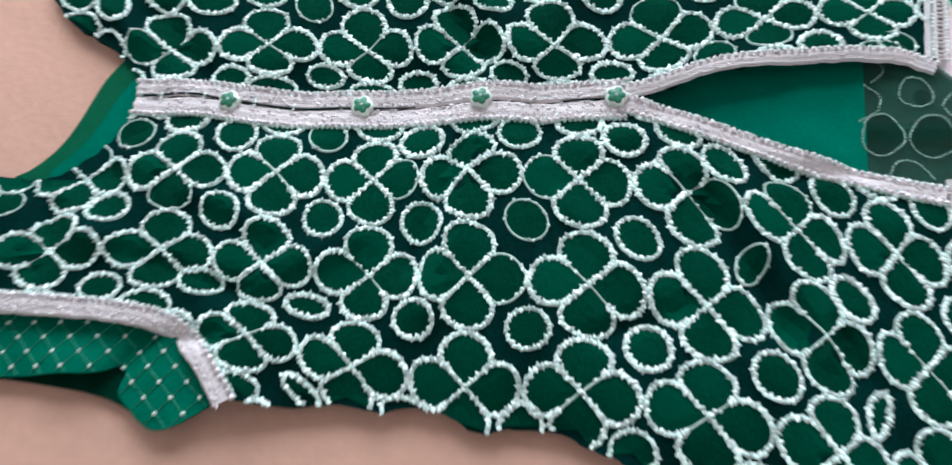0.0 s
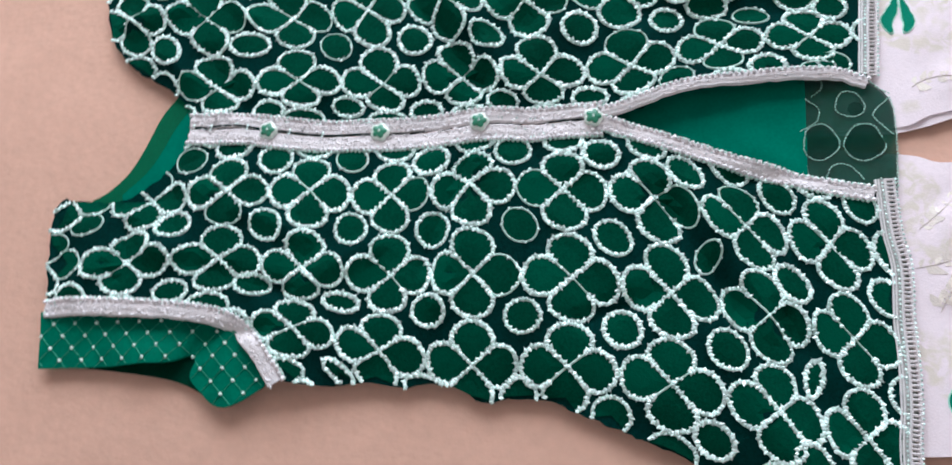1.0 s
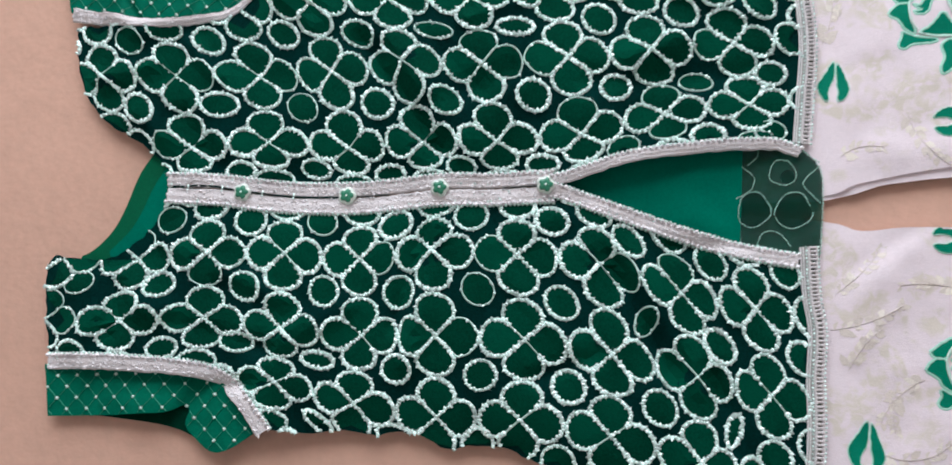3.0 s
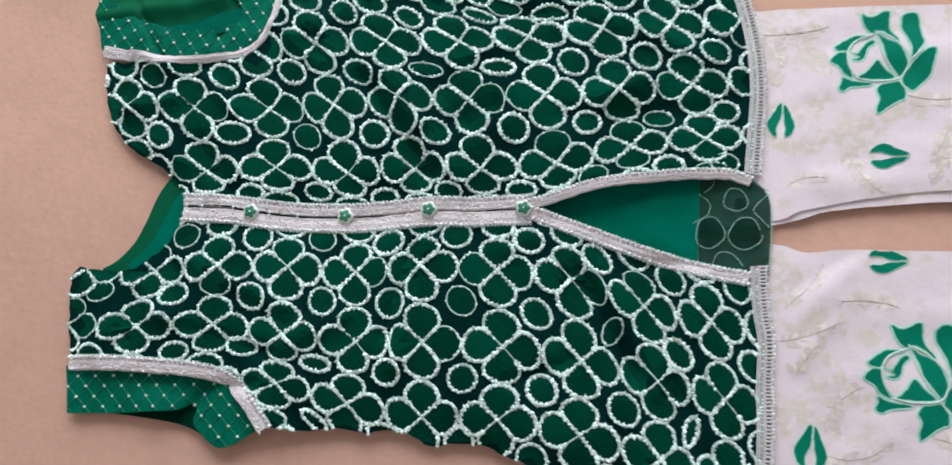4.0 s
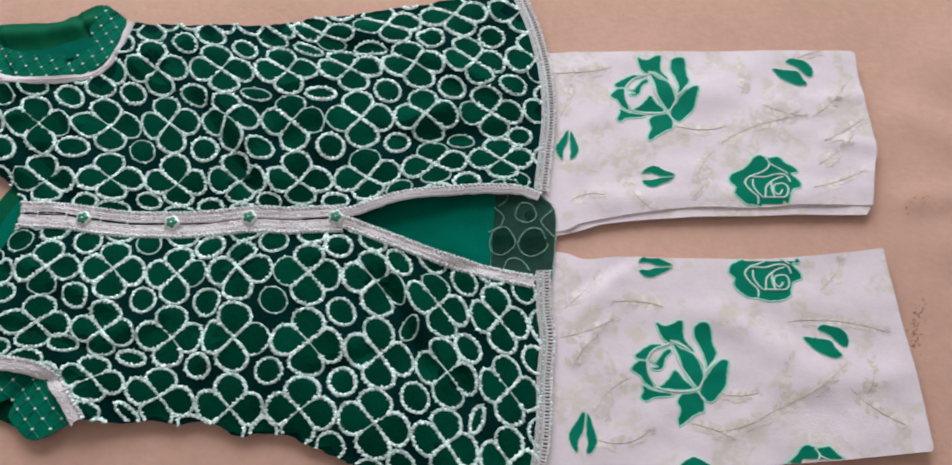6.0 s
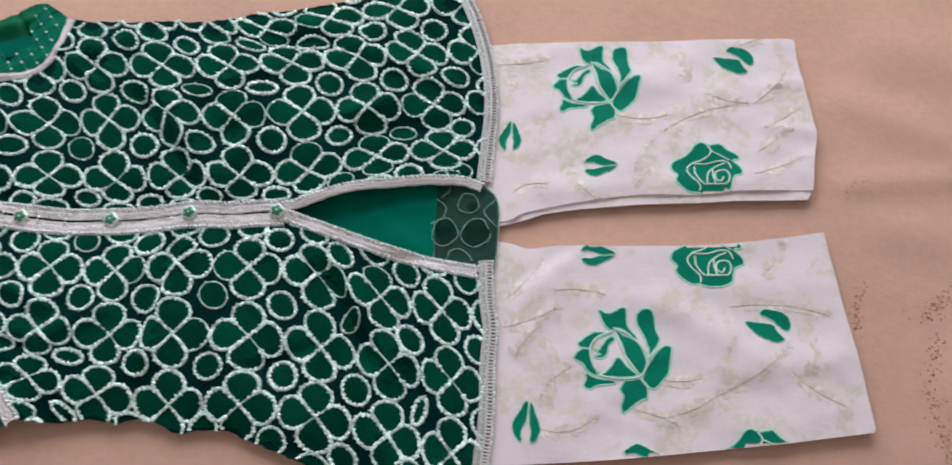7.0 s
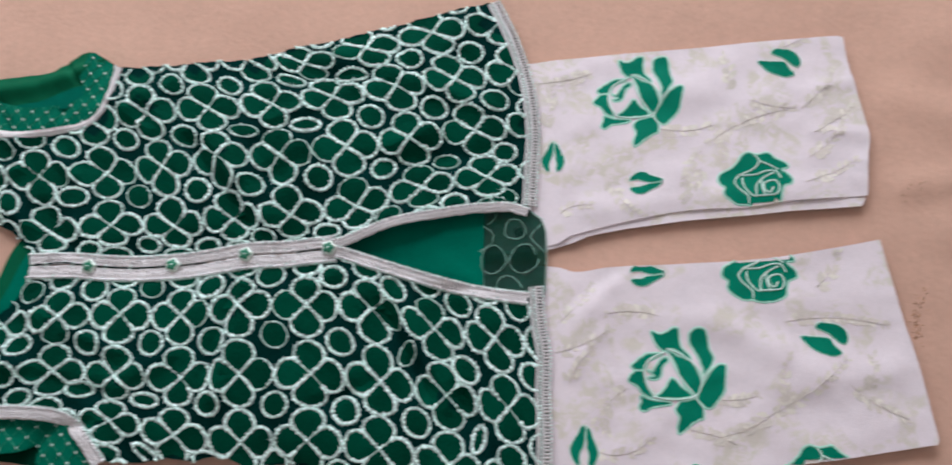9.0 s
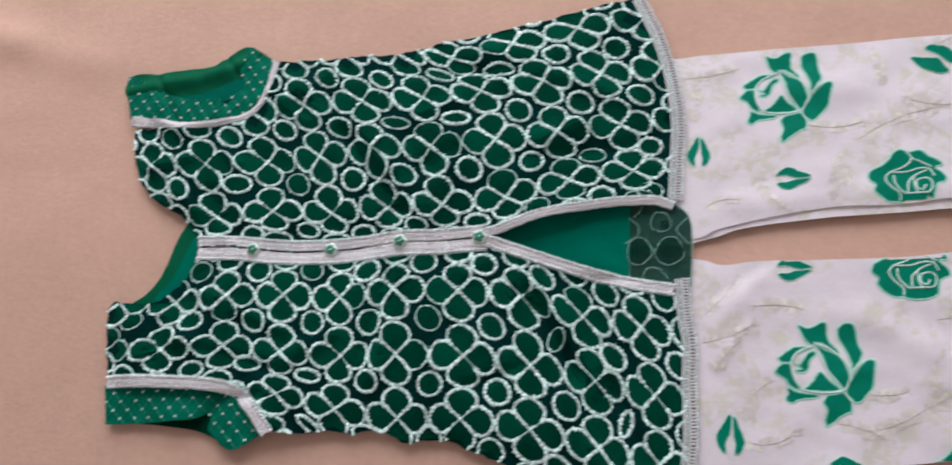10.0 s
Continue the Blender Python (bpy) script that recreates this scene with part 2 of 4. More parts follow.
def beads_along(name, line, height, mat, parent, gap=0.0026, half=0.0012, width=0.0009, tall=0.0007, lift=0.0016, seed=1):
    r = random.Random(seed)
    p = resample(line, gap)
    d = np.gradient(p, axis=0)
    d /= np.hypot(d[:, 0], d[:, 1])[:, None]
    verts, faces = [], []
    for q, e in zip(p, d):
        x, y = q + np.array([r.uniform(-1, 1), r.uniform(-1, 1)]) * 0.0002
        bead(verts, faces, x, y, height(x, y) + lift, e[0], e[1], half, width, tall, r)
    return mesh_object(name, verts, faces, mat, parent, smooth=False)


def along(name, lines, mat, parent, height, width=0.0008, lift=0.0006, step=0.002):
    """Thin raised threads along several lines, joined into one mesh."""
    verts, faces = [], []
    for line in lines:
        p = resample(line, step)
        if len(p) < 2:
            continue
        d = np.gradient(p, axis=0)
        d /= np.maximum(np.hypot(d[:, 0], d[:, 1]), 1e-9)[:, None]
        n0 = len(verts)
        for q, e in zip(p, d):
            for s, up in ((-1, -0.0004), (0, 0.0006), (1, -0.0004)):
                x, y = q[0] - e[1] * s * width, q[1] + e[0] * s * width
                verts.append((x, y, height(q[0], q[1]) + lift + up))
        for i in range(len(p) - 1):
            for k in range(2):
                a = n0 + i * 3 + k
                faces.append((a + 1, a, a + 3, a + 4))
    return mesh_object(name, verts, faces, mat, parent)


def empty(name):
    return new(name)


def box(name, lo, hi, mat, parent=None):
    v = [(x, y, z) for x in (lo[0], hi[0]) for y in (lo[1], hi[1]) for z in (lo[2], hi[2])]
    f = [(0, 1, 3, 2), (4, 6, 7, 5), (0, 4, 5, 1), (2, 3, 7, 6), (0, 2, 6, 4), (1, 5, 7, 3)]
    return mesh_object(name, v, f, mat, parent, smooth=False)


# ---- the room round the bed ----
X0, X1, Y0, Y1, Z0, Z1 = -1.7, 2.3, -1.9, 1.9, -0.5, 2.2
tagged(box("floor", (X0, Y0, Z0 - 0.1), (X1, Y1, Z0), FLOOR), "plain stone floor of the bedroom", "floor", kind="structure")
tagged(box("ceiling", (X0, Y0, Z1), (X1, Y1, Z1 + 0.1), PLASTER), "plain white plaster ceiling", "ceiling", kind="structure")
tagged(box("wall_south", (X0, Y0 - 0.1, Z0), (X1, Y0, Z1), PLASTER), "plain white plaster wall", "wall", kind="structure")
tagged(box("wall_west", (X0 - 0.1, Y0, Z0), (X0, Y1, Z1), PLASTER), "plain white plaster wall", "wall", kind="structure")
tagged(box("wall_east", (X1, Y0, Z0), (X1 + 0.1, Y1, Z1), PLASTER), "plain white plaster wall", "wall", kind="structure")
WX0, WX1, WZ0, WZ1 = -1.1, 1.3, 0.4, 1.95
wall = empty("wall_north")
tagged(wall, "plain white plaster wall round a window opening", "wall", kind="structure")
for lo, hi in (((X0, Y1, Z0), (WX0, Y1 + 0.1, Z1)), ((WX1, Y1, Z0), (X1, Y1 + 0.1, Z1)),
               ((WX0, Y1, Z0), (WX1, Y1 + 0.1, WZ0)), ((WX0, Y1, WZ1), (WX1, Y1 + 0.1, Z1))):
    box("wall_piece", lo, hi, PLASTER, wall)
window = empty("window_1")
tagged(window, "plain painted window frame in the wall", "window", kind="structure")
for lo, hi in (((WX0, Y1 + 0.03, WZ0), (WX0 + 0.05, Y1 + 0.07, WZ1)), ((WX1 - 0.05, Y1 + 0.03, WZ0), (WX1, Y1 + 0.07, WZ1)),
               ((WX0 + 0.05, Y1 + 0.03, WZ0), (WX1 - 0.05, Y1 + 0.07, WZ0 + 0.05)), ((WX0 + 0.05, Y1 + 0.03, WZ1 - 0.05), (WX1 - 0.05, Y1 + 0.07, WZ1))):
    box("window_frame", lo, hi, FRAME, window)

# ---- bed and sheet ----
bed = empty("bed")
tagged(bed, "low bed with a thick mattress under the sheet", "bed")
box("mattress", (-1.15, -1.1, -0.3), (1.75, 1.1, -0.03), WHITE, bed)
box("bed_base", (-1.17, -1.12, -0.5), (1.77, 1.12, -0.3), FLOOR, bed)

CREASES = [(0.74, 0.10, 0.86, 0.04, 0.020, 0.004), (0.73, 0.02, 0.92, 0.03, 0.012, 0.0035), (0.80, -0.16, 0.95, -0.10, 0.03, 0.005),
           (0.78, 0.16, 1.0, 0.12, 0.03, 0.004), (-0.36, 0.275, -0.2, 0.225, 0.024, 0.004), (-0.47, 0.31, -0.3, 0.26, 0.022, 0.004),
           (-0.1, 0.33, 0.25, 0.36, 0.03, 0.002), (0.76, -0.02, 0.9, -0.06, 0.02, 0.003)]


def sheet_height(x, y):
    z = -0.0035 + 0.0016 * noise.noise(Vector((x * 7, y * 9, 0.3))) + 0.0008 * noise.noise(Vector((x * 22, y * 26, 5.1)))
    for ax, ay, bx, by, w, h in CREASES:
        dx, dy = bx - ax, by - ay
        t = ((x - ax) * dx + (y - ay) * dy) / (dx * dx + dy * dy)
        t = min(max(t, 0), 1)
        d2 = (x - ax - t * dx) ** 2 + (y - ay - t * dy) ** 2
        z += h * math.exp(-d2 / (w * w))
    return z


gx = np.concatenate([np.arange(-1.18, -0.5, 0.03), np.arange(-0.5, 1.1, 0.008), np.arange(1.1, 1.79, 0.03)])
gy = np.concatenate([np.arange(-1.13, -0.5, 0.03), np.arange(-0.5, 0.6, 0.008), np.arange(0.6, 1.14, 0.03)])
verts = [(x, y, sheet_height(x, y)) for x in gx for y in gy]
faces = []
ny = len(gy)
for i in range(len(gx) - 1):
    for j in range(ny - 1):
        a = i * ny + j
        faces.append((a, a + ny, a + ny + 1, a + 1))
rim = [i * ny for i in range(len(gx))] + [(len(gx) - 1) * ny + j for j in range(1, ny)] + [i * ny + ny - 1 for i in range(len(gx) - 2, -1, -1)] + [j for j in range(ny - 2, 0, -1)]
n0 = len(verts)
verts += [(verts[i][0], verts[i][1], -0.34) for i in rim]
for k in range(len(rim)):
    a, b = rim[k], rim[(k + 1) % len(rim)]
    faces.append((b, a, n0 + k, n0 + (k + 1) % len(rim)))
sheet = mesh_object("bed_sheet", verts, faces, SHEET)
tagged(sheet, "peach cotton bed sheet, lightly creased, spread over the bed", "bed sheet", kind="structure")

# brown stitched sprays on the sheet
r = random.Random(4)
verts, faces = [], []
for line, n, w in (([(0.767, -0.099), (0.783, -0.091), (0.802, -0.083), (0.829, -0.068), (0.86, -0.04)], 190, 0.007),
                   ([(0.784, -0.112), (0.770, -0.142), (0.767, -0.166), (0.769, -0.189), (0.777, -0.23)], 170, 0.007),
                   ([(0.728, -0.072), (0.719, -0.088), (0.716, -0.108)], 55, 0.004), ([(0.725, 0.012), (0.745, 0.02)], 10, 0.005)):
    p = resample(spline(line), 0.0005)
    for _ in range(n):
        q = p[r.randrange(len(p))]
        x, y = q[0] + r.gauss(0, w * 0.6), q[1] + r.gauss(0, w * 0.6)
        a = r.uniform(0, 3.14)
        bead(verts, faces, x, y, sheet_height(x, y) + 0.0003, math.cos(a), math.sin(a), r.uniform(0.0006, 0.0015), 0.0005, 0.0002, r)
tagged(mesh_object("stitched_spray", verts, faces, FLECK, None, False), "scattered brown stitched sprays on the peach sheet", "embroidery", kind="stuff")

# ---- outlines of the kurti, metres on the bed; the first button is the origin ----
LOW_NECK = [(-0.060, -0.004), (-0.067, -0.017), (-0.076, -0.029), (-0.088, -0.039), (-0.101, -0.048), (-0.119, -0.050), (-0.136, -0.048), (-0.150, -0.046)]
LOW_SHOULDER = [(-0.157, -0.055), (-0.155, -0.086), (-0.152, -0.108), (-0.149, -0.124)]
LOW_ARM = [(-0.110, -0.125), (-0.070, -0.127), (-0.040, -0.129), (-0.015, -0.135), (0.000, -0.145), (0.012, -0.158), (0.024, -0.174)]
LOW_SIDE = [(0.056, -0.176), (0.080, -0.175), (0.103, -0.177), (0.135, -0.176), (0.155, -0.186), (0.184, -0.183), (0.207, -0.189), (0.234, -0.201), (0.257, -0.209), (0.278, -0.218), (0.300, -0.231), (0.330, -0.247), (0.360, -0.258), (0.392, -0.264)]
LOW_HEM = [(0.399, -0.215), (0.403, -0.188), (0.405, -0.160), (0.404, -0.137), (0.406, -0.102), (0.403, -0.082), (0.402, -0.052)]
LOW_SLIT = [(0.331, -0.039), (0.275, -0.019), (0.236, -0.004), (0.196, -0.004), (0.151, -0.006), (0.120, -0.009), (0.079, -0.012), (0.030, -0.009), (-0.019, -0.004)]
UP_NECK = [(-0.063, 0.022), (-0.081, 0.038), (-0.107, 0.053), (-0.130, 0.077), (-0.141, 0.104), (-0.144, 0.137)]
UP_ARM = [(-0.095, 0.134), (-0.053, 0.132), (-0.025, 0.136), (-0.004, 0.147), (0.009, 0.168), (0.017, 0.198)]
UP_SIDE = [(0.042, 0.199), (0.082, 0.197), (0.108, 0.199), (0.134, 0.196), (0.172, 0.200), (0.195, 0.205), (0.222, 0.206), (0.265, 0.214), (0.308, 0.220), (0.355, 0.229), (0.383, 0.231)]
UP_HEM = [(0.398, 0.188), (0.408, 0.144), (0.411, 0.101), (0.407, 0.066), (0.402, 0.026)]
UP_SLIT = [(0.379, 0.028), (0.337, 0.026), (0.289, 0.021), (0.238, 0.004), (0.196, 0.002), (0.151, 0.002), (0.120, 0.000), (0.079, -0.003), (0.030, 0.001), (-0.019, 0.005), (-0.060, 0.009)]
LOW = spline(LOW_NECK, 3) + spline(LOW_SHOULDER, 3) + spline(LOW_ARM, 4) + spline(LOW_SIDE, 4) + spline(LOW_HEM, 3) + spline(LOW_SLIT, 3)
UP = spline(UP_NECK, 3) + spline(UP_ARM, 4) + spline(UP_SIDE, 4) + spline(UP_HEM, 3) + spline(UP_SLIT, 3)


def ragged(line, size):
    """The cut edge of the net, slightly uneven."""
    p = resample(line, 0.0035, True)
    return [q + size * np.array((noise.noise(Vector((q[0] * 170, q[1] * 170, 1.5))), noise.noise(Vector((q[0] * 170, q[1] * 170, 9.5))))) for q in p]


LOW, UP = ragged(LOW, 0.0022), ragged(UP, 0.0022)

# height of the kurti's front over the bed: full in the middle, low at the outer edges, with folds
HX, HY, HS = -0.20, -0.30, 0.002
hx, hy = np.meshgrid(np.arange(HX, 0.46, HS), np.arange(HY, 0.28, HS), indexing="ij")


def seg_dist(ax, ay, bx, by):
    dx, dy = bx - ax, by - ay
    t = np.clip(((hx - ax) * dx + (hy - ay) * dy) / (dx * dx + dy * dy + 1e-12), 0, 1)
    return np.hypot(hx - ax - t * dx, hy - ay - t * dy)


near = np.full(hx.shape, 1.0)
for line in (spline(LOW_SIDE, 4), spline(UP_SIDE, 4), spline(LOW_SHOULDER, 3), spline(UP_NECK, 3), spline(LOW_NECK, 3)):
    for a, b in zip(line[:-1], line[1:]):
        near = np.minimum(near, seg_dist(a[0], a[1], b[0], b[1]))
s = np.clip(near / 0.045, 0, 1)
HIGH = 0.0024 + 0.0095 * s * (2 - s)
HIGH += 0.007 * np.exp(-((hx - 0.19) / 0.09) ** 2 - ((hy - 0.075) / 0.05) ** 2) + 0.003 * np.exp(-((hx - 0.17) / 0.1) ** 2 - ((hy + 0.11) / 0.04) ** 2)
FOLDS = [(0.150, -0.03, 0.128, -0.125, 0.007, 0.0035), (0.138, -0.03, 0.118, -0.10, 0.006, -0.003), (0.272, -0.055, 0.312, -0.13, 0.006, -0.005),
         (0.285, -0.05, 0.33, -0.14, 0.008, 0.003), (0.338, -0.135, 0.368, -0.205, 0.006, -0.005), (0.30, -0.15, 0.35, -0.24, 0.012, 0.004),
         (0.09, 0.115, 0.15, 0.03, 0.007, -0.005), (0.105, 0.12, 0.165, 0.035, 0.008, 0.003), (0.26, 0.075, 0.39, 0.078, 0.008, -0.003),
         (-0.05, -0.095, 0.02, -0.115, 0.006, -0.004), (-0.07, -0.085, 0.0, -0.11, 0.008, 0.003), (0.09, 0.185, 0.26, 0.165, 0.009, -0.004),
         (-0.10, -0.055, -0.06, -0.09, 0.008, 0.003), (-0.05, 0.06, -0.02, 0.02, 0.008, -0.004), (0.03, 0.15, 0.08, 0.18, 0.008, 0.003), (0.38, -0.09, 0.402, -0.10, 0.008, -0.003)]
FOLDS = [(ax, ay, bx, by, w * 1.25, h * 1.7) for ax, ay, bx, by, w, h in FOLDS]
for k in range(46):
    cx, cy, a, n = random.uniform(-0.14, 0.39), random.uniform(-0.22, 0.2), random.choice((random.gauss(-0.9, 0.35), random.gauss(0.2, 0.4))), random.uniform(0.012, 0.032)
    FOLDS.append((cx - n * math.cos(a), cy - n * math.sin(a), cx + n * math.cos(a), cy + n * math.sin(a), random.uniform(0.005, 0.011), random.choice((-1, -1, 1, 1, 1)) * random.uniform(0.0025, 0.006)))
for ax, ay, bx, by, w, h in FOLDS:
    HIGH += h * np.exp(-(seg_dist(ax, ay, bx, by) / w) ** 2) * np.clip(near / 0.015, 0, 1) * np.clip(np.abs(hy) / 0.02, 0, 1)
for k in range(14):
    a, f = random.uniform(0, 6.28), random.uniform(40, 150)
    HIGH += 0.00035 * np.sin(f * (hx * math.cos(a) + hy * math.sin(a)) + random.uniform(0, 6.28))
fall = np.full(hx.shape, 1.0)
for line in (spline(LOW_HEM, 3), spline(UP_HEM, 3)):
    for a, b in zip(line[:-1], line[1:]):
        fall = np.minimum(fall, seg_dist(a[0], a[1], b[0], b[1]))
HIGH -= 0.0085 * np.exp(-(fall / 0.04) ** 2)
HIGH -= 0.0035 * np.exp(-(hy / 0.022) ** 4) * np.clip((0.27 - hx) / 0.04, 0, 1)
lift = np.full(hx.shape, 1.0)
for a, b in zip(UP_SLIT[:3], UP_SLIT[1:4]):
    lift = np.minimum(lift, seg_dist(a[0], a[1], b[0], b[1]))
HIGH += 0.0035 * np.exp(-(lift / 0.012) ** 2)
HIGH = np.maximum(HIGH, 0.0046)


def kurti_height(x, y):
    u = min(max((x - HX) / HS, 0), HIGH.shape[0] - 1.001)
    v = min(max((y - HY) / HS, 0), HIGH.shape[1] - 1.001)
    i, j = int(u), int(v)
    u, v = u - i, v - j
    return float((HIGH[i, j] * (1 - v) + HIGH[i, j + 1] * v) * (1 - u) + (HIGH[i + 1, j] * (1 - v) + HIGH[i + 1, j + 1] * v) * u)


kurti = empty("kurti")
tagged(kurti, "green net kurti with silver sequin clovers, laid flat on sheet", "kurti")
front_low = cloth("front_panel", LOW, kurti_height, NET, kurti, 0.0035)
front_up = cloth("front_panel", UP, kurti_height, NET, kurti, 0.0035)

# ---- sequin embroidery: a lattice of four-petal clovers with a ring in every gap ----
def lattice(rows, i0, j0):
    """A smooth map from lattice steps (i, j) to the cloth, through rows of clover centres."""
    g = np.array(rows, float)

    def edge(a):
        return np.concatenate([2 * a[:1] - a[1:2], a, 2 * a[-1:] - a[-2:-1]])
    for _ in range(2):
        g = edge(g)
        g = np.swapaxes(edge(np.swapaxes(g, 0, 1)), 0, 1)

    def weights(t):
        return 0.5 * np.array([-t + 2 * t * t - t ** 3, 2 - 5 * t * t + 3 * t ** 3, t + 4 * t * t - 3 * t ** 3, t ** 3 - t * t])

    def at(i, j):
        u, v = i - i0 + 2, j - j0 + 2
        a, b = int(min(max(math.floor(u), 1), g.shape[1] - 3)), int(min(max(math.floor(v), 1), g.shape[0] - 3))
        wu, wv = weights(u - a), weights(v - b)
        return np.einsum("j,i,jic->c", wv, wu, g[b - 1:b + 3, a - 1:a + 3])
    return at


LOW_AT = lattice([
    [(-0.149, -0.002), (-0.086, 0.000), (-0.025, 0.004), (0.035, 0.002), (0.094, -0.005), (0.149, -0.000), (0.208, 0.001), (0.259, -0.006), (0.309, -0.021), (0.360, -0.031), (0.413, -0.037)],
    [(-0.144, -0.048), (-0.082, -0.050), (-0.024, -0.046), (0.035, -0.047), (0.092, -0.052), (0.145, -0.046), (0.206, -0.050), (0.264, -0.057), (0.319, -0.078), (0.3695, -0.089), (0.421, -0.096)],
    [(-0.156, -0.095), (-0.091, -0.096), (-0.024, -0.094), (0.035, -0.102), (0.094, -0.107), (0.148, -0.107), (0.211, -0.110), (0.271, -0.120), (0.3275, -0.1345), (0.378, -0.1475), (0.430, -0.156)],
    [(-0.156, -0.140), (-0.093, -0.139), (-0.031, -0.137), (0.030, -0.140), (0.088, -0.155), (0.148, -0.164), (0.207, -0.165), (0.269, -0.175), (0.328, -0.191), (0.378, -0.205), (0.430, -0.214)]],
    -2, -1)
UP_ROWS = [
    [(-0.166, 0.041), (-0.104, 0.041), (-0.043, 0.036), (0.020, 0.037), (0.082, 0.031), (0.137, 0.034), (0.192, 0.033), (0.253, 0.036), (0.312, 0.050), (0.371, 0.056), (0.429, 0.061)],
    [(-0.178, 0.096), (-0.116, 0.094), (-0.056, 0.092), (0.011, 0.089), (0.068, 0.090), (0.123, 0.094), (0.181, 0.091), (0.244, 0.094), (0.303, 0.096), (0.362, 0.1015), (0.420, 0.105)],
    [(-0.188, 0.148), (-0.128, 0.147), (-0.070, 0.145), (-0.010, 0.145), (0.049, 0.145), (0.109, 0.146), (0.172, 0.143), (0.230, 0.146), (0.291, 0.151), (0.346, 0.153), (0.404, 0.159)],
    [(-0.198, 0.203), (-0.143, 0.202), (-0.086, 0.202), (-0.027, 0.203), (0.032, 0.203), (0.085, 0.202), (0.144, 0.197), (0.201, 0.186), (0.262, 0.194), (0.326, 0.204), (0.390, 0.211)]]
UP_AT = lattice([[(x + 0.006, y - 0.037) for x, y in UP_ROWS[0]]] + UP_ROWS, -2, -1)
# ring centres that the cloth has pulled off the lattice, row by row from the given column on
LOW_RINGS = {-1: (-1, [(-0.056, -0.020), (0.008, -0.022), (0.063, -0.024), (0.118, -0.027), (0.173, -0.021), (0.231, -0.026), (0.284, -0.041), (0.340, -0.057)]),
             0: (-2, [(-0.126, -0.067), (-0.060, -0.069), (0.007, -0.071), (0.066, -0.075), (0.121, -0.076), (0.178, -0.074), (0.237, -0.084), (0.295, -0.097), (0.344, -0.114)]),
             1: (-2, [(-0.129, -0.119), (-0.056, -0.116), (0.000, -0.111), (0.062, -0.124), (0.120, -0.130), (0.180, -0.134), (0.241, -0.142), (0.302, -0.155), (0.352, -0.171)]),
             2: (1, [(0.062, -0.168), (0.119, -0.178), (0.177, -0.182), (0.233, -0.193), (0.292, -0.207), (0.345, -0.220)])}
UP_RINGS = {-1: (0, [(-0.002, 0.016), (0.057, 0.016), (0.113, 0.011), (0.166, 0.015), (0.225, 0.015), (0.282, 0.025), (0.341, 0.033), (0.385, 0.036)]),
            0: (-1, [(-0.085, 0.067), (-0.019, 0.067), (0.046, 0.063), (0.104, 0.063), (0.155, 0.063), (0.219, 0.065), (0.278, 0.070), (0.335, 0.073), (0.388, 0.079)]),
            1: (-1, [(-0.095, 0.121), (-0.030, 0.118), (0.029, 0.121), (0.087, 0.120), (0.145, 0.119), (0.206, 0.118), (0.267, 0.122), (0.326, 0.125), (0.382, 0.130)]),
            2: (2, [(0.072, 0.174), (0.128, 0.169), (0.189, 0.168), (0.248, 0.167), (0.305, 0.177), (0.362, 0.180)])}
# rings pinched by a fold: (row, column): (length, breadth, turn)
LOW_PINCH = {(0, 5): (1.2, 0.5, -0.95), (1, 6): (1.15, 0.5, -1.2), (1, 1): (1.1, 0.75, 0.0), (1, 0): (1.0, 0.85, 0.3), (2, 2): (1.1, 0.7, 0.1), (2, 1): (1.1, 0.6, 0.5)}
UP_PINCH = {(1, 3): (1.15, 0.6, -0.2), (1, 4): (1.2, 0.65, -0.15), (2, 5): (1.1, 0.75, 0.0), (0, 6): (1.05, 0.8, -0.3), (0, 0): (1.1, 0.8, 0.0), (2, 4): (1.1, 0.8, -0.4)}


def petal(turn, r):
    """One rounded petal of a clover in lattice steps, turned by quarter turns."""
    k = [(-0.17, 0.17), (-0.225, 0.27), (-0.18, 0.41), (0.0, 0.485), (0.18, 0.41), (0.225, 0.27), (0.17, 0.17)]
    k = [(x * r.uniform(0.95, 1.06), y * r.uniform(0.97, 1.03)) for x, y in k]
    c, s = (1, 0, -1, 0)[turn], (0, 1, 0, -1)[turn]
    return [(x * c - y * s, x * s + y * c) for x, y in k]


